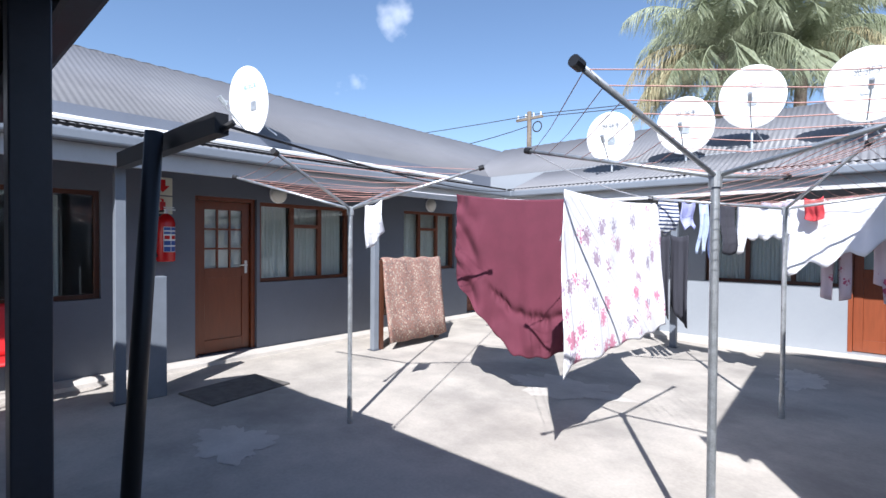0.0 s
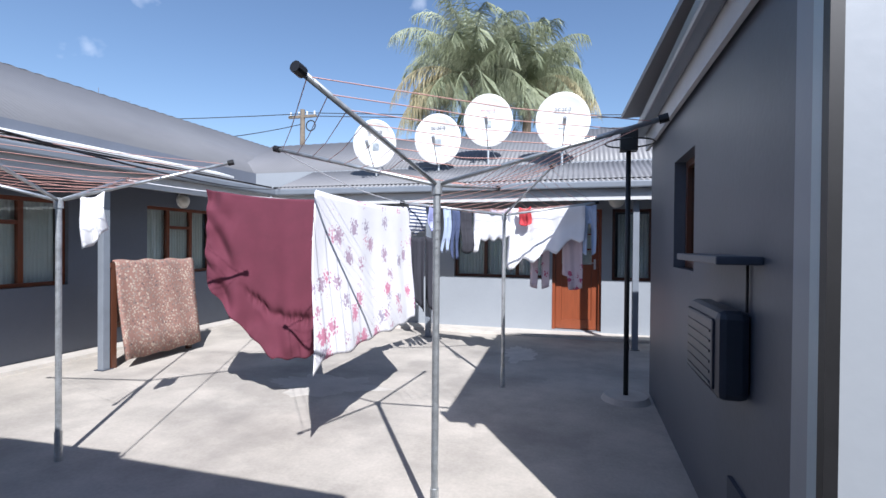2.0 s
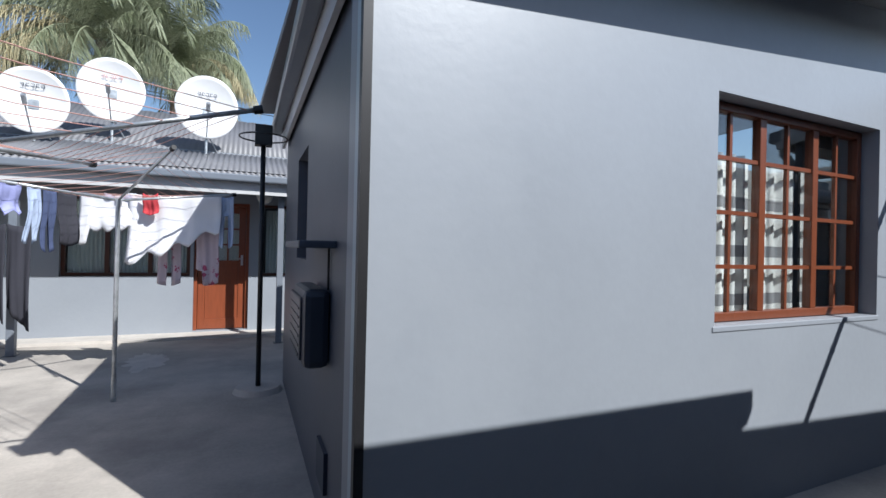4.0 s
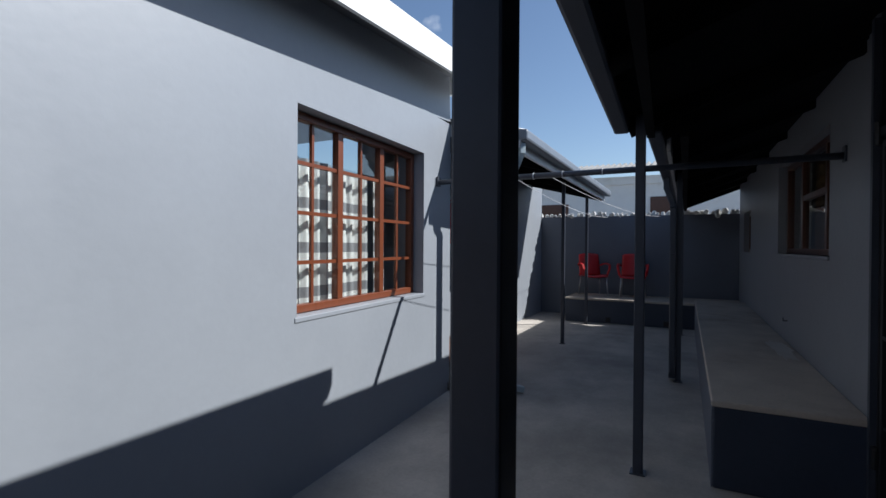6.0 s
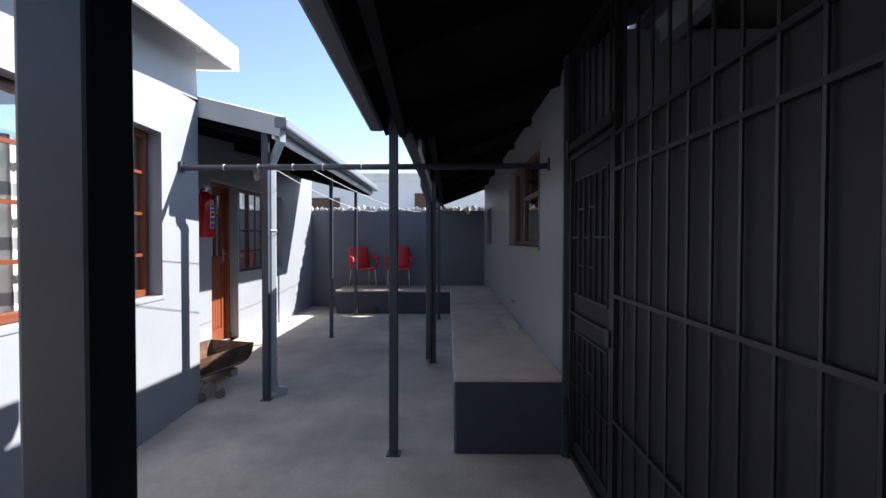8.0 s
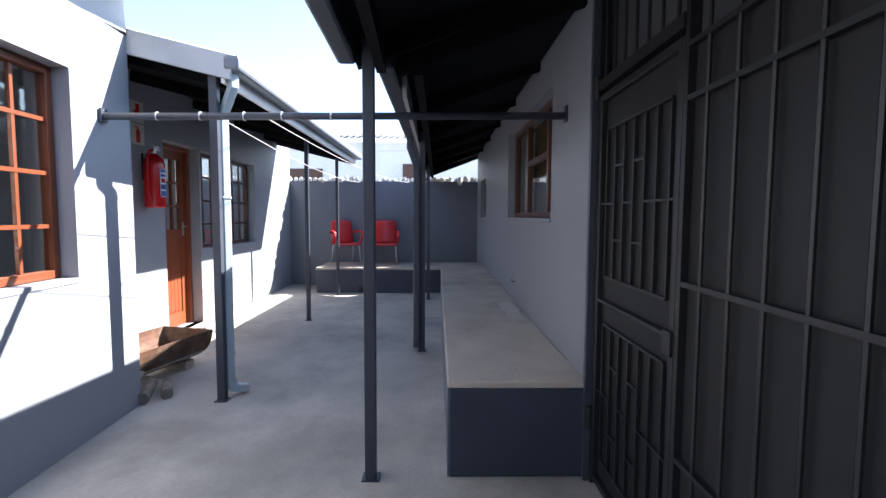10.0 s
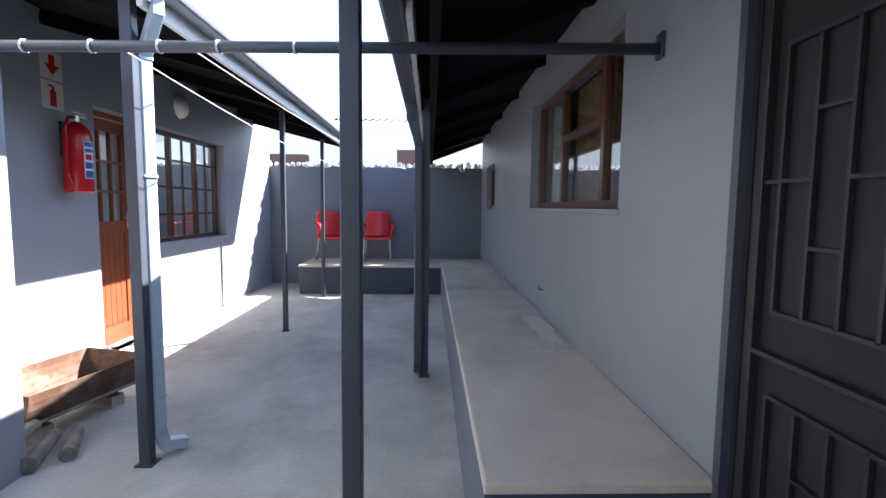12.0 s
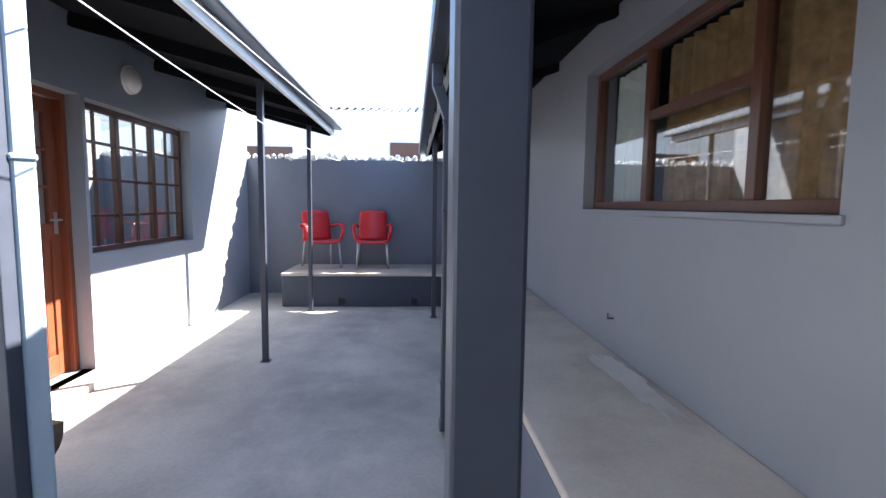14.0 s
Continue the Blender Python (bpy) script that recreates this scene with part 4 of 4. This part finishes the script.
def ring(b):
    pts = [Vector((0.22 * math.cos(a * math.pi / 12), 0.22 * math.sin(a * math.pi / 12) - 0.1, 2.46)) for a in range(25)]
    for p, q in zip(pts, pts[1:]):
        rod(b, p, q, 0.008, 6)


part(hp, "ring", BLACK, ring)

ac = group_at("air_conditioner", CX, 2.98, 0.83, "dark grey boxed air conditioner on the gable wall", "air conditioner")
part(ac, "case", STEEL, lambda b: box(b, -0.13, 0, -0.28, 0.28, 0.0, 0.385, 0.035))
part(ac, "front_panel", STEEL, lambda b: box(b, -0.142, -0.128, -0.24, 0.24, 0.04, 0.345, 0.012))
for k in range(6):
    part(ac, "grille_slat", STEEL, lambda b: box(b, -0.147, -0.141, -0.21, 0.21, 0.06 + k * 0.045, 0.07 + k * 0.045))
part(ac, "cable", CABLE, lambda b: rod(b, (-0.01, -0.24, 0.38), (-0.01, -0.24, 0.59), 0.006))
slab("canopy_shelf", WALL_GABLE_SHADE, (CX - 0.17, CX, 2.58, 3.38, 1.415, 1.45), label="drip canopy on the gable wall, darkened for shade", kind="", category="shelf", bev=0.006)
slab("wall_vent", PLINTH, (CX - 0.02, CX, 2.7, 2.95, 0.22, 0.42), label="dark vent cover low on the wall", kind="", category="vent")


def extinguisher(x, y, z, turn):
    e = group_at("fire_extinguisher", 0, 0, 0, "red fire extinguisher with a blue and white label", "fire extinguisher", "fire extinguishers")
    e.matrix_basis = pose(x, y, z, 0, 0, turn) @ Matrix.Diagonal((1.1, 1.1, 1.1, 1))

    def body(b):
        prof = [(0.0, 0.0), (0.08, 0.0), (0.088, 0.015), (0.088, 0.40), (0.075, 0.45), (0.04, 0.485), (0.025, 0.5), (0.0, 0.5)]
        seg = 28
        rings = [[b.verts.new((r * math.cos(2 * math.pi * k / seg), r * math.sin(2 * math.pi * k / seg) - 0.1, h)) for k in range(seg)] for r, h in prof[1:-1]]
        for a, c in zip(rings, rings[1:]):
            for k in range(seg):
                b.faces.new((a[k], a[(k + 1) % seg], c[(k + 1) % seg], c[k]))
        b.faces.new(rings[0]), b.faces.new(rings[-1])
    part(e, "cylinder", RED, body, smooth=True)
    part(e, "valve", ALU, lambda b: (rod(b, (0, -0.1, 0.49), (0, -0.1, 0.54), 0.02), box(b, -0.02, 0.09, -0.112, -0.088, 0.535, 0.548), box(b, -0.02, 0.08, -0.11, -0.09, 0.56, 0.57)))

    def hose(b):
        pts = [(-0.01, -0.1, 0.53), (-0.07, -0.1, 0.52), (-0.105, -0.1, 0.46), (-0.11, -0.1, 0.3), (-0.105, -0.1, 0.12), (-0.09, -0.12, 0.05)]
        for p, q in zip(pts, pts[1:]):
            rod(b, p, q, 0.011, 8)
    part(e, "hose", BLACK if turn == 90 else RED, hose)

    def curved(b, a0, a1, z0, z1, rr):
        n = 10
        lo = [b.verts.new((rr * math.sin(a0 + (a1 - a0) * i / n), -0.1 - rr * math.cos(a0 + (a1 - a0) * i / n), z0)) for i in range(n + 1)]
        hi = [b.verts.new((v.co.x, v.co.y, z1)) for v in lo]
        for i in range(n):
            b.faces.new((lo[i], lo[i + 1], hi[i + 1], hi[i]))
    part(e, "label", LABELW, lambda b: curved(b, -0.55, 0.95, 0.1, 0.36, 0.0895), smooth=True)

    for z0, z1 in ((0.325, 0.355), (0.285, 0.31), (0.17, 0.215), (0.105, 0.155)):
        part(e, "label_print", LABELB, lambda b: curved(b, -0.5, 0.2, z0, z1, 0.0905))
        part(e, "label_print", LABELB, lambda b: curved(b, 0.26, 0.9, z0, z1, 0.0905))
    part(e, "label_mark", RED, lambda b: curved(b, -0.45, 0.1, 0.232, 0.27, 0.0905))
    part(e, "label_mark", RED, lambda b: curved(b, 0.3, 0.85, 0.232, 0.27, 0.0905))
    part(e, "bracket", BLACK, lambda b: box(b, -0.03, 0.03, -0.015, 0, 0.25, 0.5))
    return e


extinguisher(7.14, RY, 1.50, 0)
extinguisher(AX, 2.38, 1.25, 90)


def safety_sign(x, y, z, turn, arrow):
    e = group_at("safety_sign", 0, 0, 0, "cream sign with a red " + ("down arrow" if arrow else "fire extinguisher symbol"), "sign")
    e.matrix_basis = pose(x, y, z, 0, 0, turn)
    part(e, "board", SIGNW, lambda b: box(b, -0.105, 0.105, -0.006, 0, 0, 0.205, 0.002))

    def mark(b):
        if arrow:
            vs = [b.verts.new((px, -0.0085, pz)) for px, pz in ((-0.03, 0.18), (0.03, 0.18), (0.03, 0.11), (0.075, 0.11), (0.0, 0.03), (-0.075, 0.11), (-0.03, 0.11))]
            b.faces.new(vs)
        else:
            box(b, -0.03, 0.03, -0.009, -0.006, 0.02, 0.14, 0.001), box(b, -0.012, 0.012, -0.009, -0.006, 0.14, 0.17), box(b, -0.05, 0.0, -0.009, -0.006, 0.165, 0.178)
    part(e, "symbol", RED, mark)


safety_sign(7.06, RY, 2.35, 0, True)
safety_sign(7.06, RY, 2.13, 0, False)
safety_sign(AX, 2.38, 2.02, 90, True)
safety_sign(AX, 2.38, 1.80, 90, False)


def bulkhead(x, y, z, turn):
    e = group_at("bulkhead_lamp", 0, 0, 0, "round opal bulkhead lamp, unlit", "lamp", "bulkhead lamps")
    e.matrix_basis = pose(x, y, z, 90, 0, turn)
    part(e, "base", WHITE, lambda b: rod(b, (0, 0, 0), (0, 0, 0.03), 0.125, 32))

    def dome(b):
        bmesh.ops.create_uvsphere(b, u_segments=28, v_segments=14, radius=0.115, matrix=Matrix.Translation((0, 0, 0.03)) @ Matrix.Diagonal((1, 1, 0.55, 1)))
    part(e, "dome", LAMPW, dome, smooth=True)


bulkhead(8.935, RY, 2.525, 0)
bulkhead(AX, 3.83, 2.14, 90)
bulkhead(AX, 6.9, 2.18, 90)
bulkhead(1.41, BY, 2.24, 0)


# ---- chairs ----
def chair(x, y, z, turn, label="red plastic armchair with bare metal legs"):
    e = group_at("plastic_chair", 0, 0, 0, label, "chair", "red plastic chairs")
    e.matrix_basis = pose(x, y, z, 0, 0, turn)

    def shell(b, fn, nu, nv):
        g = [[b.verts.new(fn(i / nu, j / nv)) for i in range(nu + 1)] for j in range(nv + 1)]
        for j in range(nv):
            for i in range(nu):
                b.faces.new((g[j][i], g[j][i + 1], g[j + 1][i + 1], g[j + 1][i]))
    st = part(e, "seat", REDPLASTIC, lambda b: shell(b, lambda u, v: (-0.24 + 0.48 * u, -0.23 + 0.44 * v, 0.44 - 0.02 * math.sin(math.pi * u) - 0.03 * v - 0.04 * max(0, 0.12 - v) / 0.12), 10, 10), smooth=True)
    bk = part(e, "backrest", REDPLASTIC, lambda b: shell(b, lambda u, v: ((-0.22 + 0.44 * u) * (1 - 0.06 * v), 0.20 + 0.11 * v - 0.035 * math.sin(math.pi * u), 0.40 + 0.46 * v - 0.03 * v * abs(2 * u - 1) ** 3), 12, 10), smooth=True)
    for o in (st, bk):
        o.modifiers.new("shell", "SOLIDIFY").thickness = 0.014
    for sx in (-1, 1):
        def armrest(b, sx=sx):
            pts = [(0.24, -0.17, 0.43), (0.265, -0.22, 0.55), (0.275, -0.2, 0.63), (0.275, -0.05, 0.655), (0.265, 0.1, 0.645), (0.23, 0.23, 0.61)]
            for p, q in zip(pts, pts[1:]):
                beam(b, (p[0] * sx, p[1], p[2]), (q[0] * sx, q[1], q[2]), 0.045, 0.028)
        part(e, "armrest", REDPLASTIC, armrest, bev=0.006)
        part(e, "leg", ALU, lambda b: rod(b, (sx * 0.21, -0.18, 0.42), (sx * 0.235, -0.22, 0), 0.0125, 10), smooth=True)
        part(e, "leg", ALU, lambda b: rod(b, (sx * 0.2, 0.16, 0.40), (sx * 0.225, 0.24, 0), 0.0125, 10), smooth=True)
    return e


chair(11.62, 1.07, 0.47, -86)
chair(11.6, 1.84, 0.47, -62)
chair(-5.0, 0.85, 0.045, 80, "red plastic armchair under the veranda")

# ---- half-drum brazier and firewood ----
br = group_at("half_drum_brazier", 0, 0, 0, "rusty half oil drum used as a fire trough", "fire trough")
br.matrix_basis = pose(6.36, 2.55, 0.06, 0, 0, -14)


def half_drum(b):
    seg, L, r = 18, 0.42, 0.28
    for xx, s in ((-L, -1), (L, 1)):
        c = [b.verts.new((xx, r * math.cos(math.pi + math.pi * k / seg), 0.28 + r * math.sin(math.pi + math.pi * k / seg))) for k in range(seg + 1)]
        b.faces.new(c)
    a = [[b.verts.new((xx, r * math.cos(math.pi + math.pi * k / seg), 0.28 + r * math.sin(math.pi + math.pi * k / seg))) for k in range(seg + 1)] for xx in (-L, -L * 0.33, L * 0.33, L)]
    for p, q in zip(a, a[1:]):
        for k in range(seg):
            b.faces.new((p[k], p[k + 1], q[k + 1], q[k]))


dr = part(br, "drum", RUST, half_drum)
dr.modifiers.new("steel", "SOLIDIFY").thickness = 0.006
part(br, "ash_bed", ASH, lambda b: box(b, -0.4, 0.4, -0.2, 0.2, 0.06, 0.10, 0.015))
for x in (-0.3, 0.2):
    part(br, "support", CEMENT, lambda b: box(b, x, x + 0.1, -0.16, 0.16, -0.06, 0.02))
# White discs stand for daylight showing through two holes in the drum end.
for y, z, q in ((-0.06, 0.12, 0.03), (0.05, 0.17, 0.018)):
    part(br, "bright_hole_disc", WHITE, lambda b: rod(b, (-0.43, y, z), (-0.424, y, z), q, 16))
for i, (x, y, z, a, ln) in enumerate(((5.86, 2.3, 0.05, 20, 0.36), (5.78, 2.42, 0.05, 35, 0.34), (5.80, 2.38, 0.14, 10, 0.3), (5.95, 2.2, 0.04, 28, 0.3), (5.74, 2.55, 0.05, -10, 0.3))):
    bm = bmesh.new()
    rod(bm, (-ln / 2, 0, 0), (ln / 2, 0, 0.01), 0.045 if z < 0.1 else 0.05, 9, 0.038)
    lg = tagged(done(bm, "firewood_log", LOG), "weathered grey firewood log on the ground", "log", "firewood logs")
    lg.matrix_basis = pose(x, y, z, 0, 0, a)

# ---- rug over a rail, mat, board ----
rail = group_at("drying_rail", -4.44, 5.35, 0, "low dark timber rail under the rug", "rail")
part(rail, "bar", DARKWOOD, lambda b: box(b, -0.03, 0.03, -0.62, 0.62, 1.18, 1.24, 0.005))
for y in (-0.6, 0.54):
    part(rail, "leg", DARKWOOD, lambda b: box(b, -0.03, 0.03, y, y + 0.06, 0, 1.18))
bm = bmesh.new()
prof = [(-0.06, 0.45), (-0.055, 0.8), (-0.05, 1.2), (-0.03, 1.255), (0.0, 1.27), (0.035, 1.255), (0.055, 1.2), (0.08, 0.8), (0.14, 0.4), (0.2, 0.1)]
rows = [[bm.verts.new((px + 0.012 * math.sin(k * 0.9 + pz * 3), -0.58 + 1.16 * k / 20, pz + 0.01 * math.sin(k))) for k in range(21)] for px, pz in prof]
for p, q in zip(rows, rows[1:]):
    for k in range(20):
        bm.faces.new((p[k], p[k + 1], q[k + 1], q[k]))
rug = tagged(done(bm, "rug", RUG, None, True), "worn patterned rug draped over a rail to dry", "rug")
rug.matrix_basis = pose(-4.44, 5.37, 0.0)
rug.modifiers.new("pile", "SOLIDIFY").thickness = 0.018
MATT = mat("door mat coir", (0.12, 0.11, 0.1), 0.95, var=0.3, scale=10, fine=140, bump=0.6)
dm = slab("door_mat", MATT, (-0.3, 0.3, -0.42, 0.42, 0, 0.018), label="dark worn door mat on the concrete", kind="", category="mat", bev=0.005)
dm.matrix_basis = pose(-4.1, 2.6, 0, 0, 0, 8)
bd = slab("veranda_pier", POSTGREY, (-4.5, -4.38, 1.84, 2.06, 0, 1.15), label="grey painted low pier beside the veranda post", kind="", category="pier", bev=0.008)
slab("notice_plate", LABELW, (0.62, 0.86, BY + 0.095, BY + 0.105, 1.82, 1.88), label="small white notice plate on the door", kind="", category="sign")
slab("wall_bracket", STEEL, (7.12, 7.128, DY, DY + 0.04, 0.745, 0.753), (7.12, 7.128, DY + 0.034, DY + 0.04, 0.753, 0.78), label="small metal hook bracket on the wall", kind="", category="bracket")
for yy in (0.39, 1.40):
    slab("drain_outlet", BLACK, (10.925, 10.95, yy, yy + 0.09, 0.03, 0.12), label="small dark drain outlet in the platform", kind="", category="drain", bev=0.01)

# dark washing against the far post
for x, dy, dz, sd in ((-1.62, -0.12, 0.9, 31), (-1.38, -0.1, 1.0, 32)):
    cloth("dark_blanket", (x - 0.12, 7.72 + dy, 1.62), (x + 0.12, 7.70 + dy, 1.62), lambda u: dz + 0.3 * u, DARKCLOTH, "charcoal blanket hung by the far post", sd, 0.02, folds=1.5, nx=14, nz=14)

# pale patches and wet marks worn into the concrete
def patch(name, x, y, rx, ry, material, label, seed, z=0.004):
    bm = bmesh.new()
    vs = []
    for k in range(80):
        a = k / 80 * 2 * math.pi
        f = 1 + 0.6 * noise.noise((math.cos(a) * 1.7 + seed, math.sin(a) * 1.7, seed)) + 0.35 * noise.noise((math.cos(a) * 6, math.sin(a) * 6, seed))
        vs.append(bm.verts.new((x + rx * f * math.cos(a), y + ry * f * math.sin(a), z)))
    bm.faces.new(vs)
    return tagged(done(bm, name, material), label, "", "", "structure")


patch("floor_patch_1", -2.85, 2.0, 0.36, 0.22, PALE, "pale worn patch in the concrete", 1)
patch("bench_patch_1", 6.7, -0.66, 0.5, 0.07, LIME, "whitish spill along the bench top", 4, 0.5445)
patch("floor_patch_3", -1.75, 4.9, 0.6, 0.3, PALE, "pale worn patch in the concrete", 5)
patch("floor_patch_4", 0.1, 7.0, 0.2, 0.5, LIME, "pale splash on the concrete", 9)

# ---- beyond the roofs ----
BARK = mat("palm trunk", (0.17, 0.14, 0.11), 0.95, var=0.3, scale=5, fine=40, bump=0.8)
FROND = mat("palm frond green", (0.16, 0.2, 0.09), 0.6, var=0.3, scale=1.2, fine=14, tint=(0.3, 0.32, 0.22))
FROND_DRY = mat("palm frond dry", (0.28, 0.23, 0.1), 0.7, var=0.3, scale=1.2, fine=14, tint=(0.36, 0.32, 0.2))


def palm(x, y, z, size, seed, label, dry_way):
    r = random.Random(seed)
    e = group_at("palm_tree", x, y, 0, label, "tree", "palms")

    def trunk(b):
        for i in range(8):
            rod(b, (0.03 * i, 0, z * i / 8), (0.03 * (i + 1), 0, z * (i + 1) / 8), 0.22 - 0.01 * i, 12, 0.21 - 0.01 * i)
    part(e, "trunk", BARK, trunk)

    def crown(b, count, dry):
        for f in range(count):
            az = dry_way + r.uniform(-0.9, 0.9) if dry else 2 * math.pi * (f + r.uniform(0, 0.8)) / count * 3
            el = r.uniform(-0.1, 0.7) if dry else (r.uniform(0.1, 0.6), r.uniform(0.7, 1.1), r.uniform(1.15, 1.5))[f % 3]
            ln = size * r.uniform(0.75, 1.15)
            d = Vector((math.cos(az) * math.cos(el), math.sin(az) * math.cos(el), math.sin(el)))
            p = Vector((0.2, 0, z))
            side = Vector((-math.sin(az), math.cos(az), 0))
            n = 30
            bend = r.uniform(0.07, 0.105)
            for i in range(n):
                u = i / n
                d = (d + Vector((0, 0, -bend * (0.35 + 1.2 * u)))).normalized()
                q = p + d * (ln / n)
                rod(b, p, q, 0.018 * (1 - u) + 0.004, 4)
                if u > 0.1:
                    leaf = size * 0.40 * math.sin(math.pi * (0.2 + 0.72 * u)) * r.uniform(0.7, 1.15)
                    for s in (-1, 1):
                        for k in range(4):
                            o = p.lerp(q, (k + r.random() * 0.5) / 4)
                            way = (side * s * r.uniform(0.25, 0.8) + d * r.uniform(0.15, 0.6) + Vector((0, 0, -r.uniform(0.2, 1.1)))).normalized()
                            mid = o + way * leaf * 0.5
                            tip = mid + (way + Vector((0, 0, -0.9))).normalized() * leaf * 0.5
                            w = (d + Vector((0, 0, 0.4))) * 0.0085
                            b.faces.new([b.verts.new(c) for c in (o - w, o + w, mid + w * 0.8, tip, mid - w * 0.8)])
                p = q
    part(e, "fronds", FROND, lambda b: crown(b, 42, False))
    part(e, "dry_fronds", FROND_DRY, lambda b: crown(b, 9, True), label="yellowing drooping fronds")
    return e


palm(-3.1, 17.0, 7.3, 3.3, 5, "tall feathery palm behind the far roof", 3.0)
palm(-1.2, 17.5, 6.9, 3.0, 8, "feathery palm with drooping fronds behind the roof", 0.2)

pp = group_at("power_pole", -12.2, 21.0, 0, "timber power pole with crossarm and insulators", "power pole")
part(pp, "pole", BARK, lambda b: rod(b, (0, 0, 0), (0, 0, 8.0), 0.16, 12, 0.11))
part(pp, "crossarm", BARK, lambda b: box(b, -0.75, 0.75, -0.06, 0.06, 7.6, 7.72))
for x in (-0.65, -0.2, 0.25, 0.65):
    part(pp, "insulator", STONE, lambda b: rod(b, (x, 0, 7.72), (x, 0, 7.9), 0.04, 8))
part(pp, "coil", CABLE, lambda b: [rod(b, (0.45 + 0.25 * math.cos(k * 0.5236), 0, 7.2 + 0.25 * math.sin(k * 0.5236)), (0.45 + 0.25 * math.cos((k + 1) * 0.5236), 0, 7.2 + 0.25 * math.sin((k + 1) * 0.5236)), 0.03, 6) for k in range(12)])
for dz, ex, ey, ez in ((7.85, 30, 34, 9.5), (7.7, 28, 30, 8.5), (7.8, -40, 14, 8.2), (7.3, -16, 9, 4.2)):
    cable("power_line", (-12.2, 21.0, dz), (ex, ey, ez), 0.5, 0.02, CABLE, "thin overhead power line")

# bare twigs above the west ridge
TWIG = mat("bare twig", (0.2, 0.15, 0.12), 0.9)
tw = group_at("bare_tree", -14.5, 12.5, 0, "leafless tree behind the west roof", "tree")


def twigs(b):
    r = random.Random(12)
    rod(b, (0, 0, 0), (0, 0, 4.2), 0.14, 8, 0.08)
    for i in range(46):
        a = r.uniform(0, 6.28)
        p = Vector((0, 0, 3.6 + r.uniform(0, 0.6)))
        d = Vector((math.cos(a), math.sin(a) * 1.6, r.uniform(0.8, 1.5))).normalized()
        for k in range(5):
            q = p + d * 0.5
            rod(b, p, q, 0.022 - 0.004 * k, 4)
            d = (d + Vector((r.uniform(-.3, .3), r.uniform(-.3, .3), 0.15))).normalized()
            p = q


part(tw, "branches", TWIG, twigs)
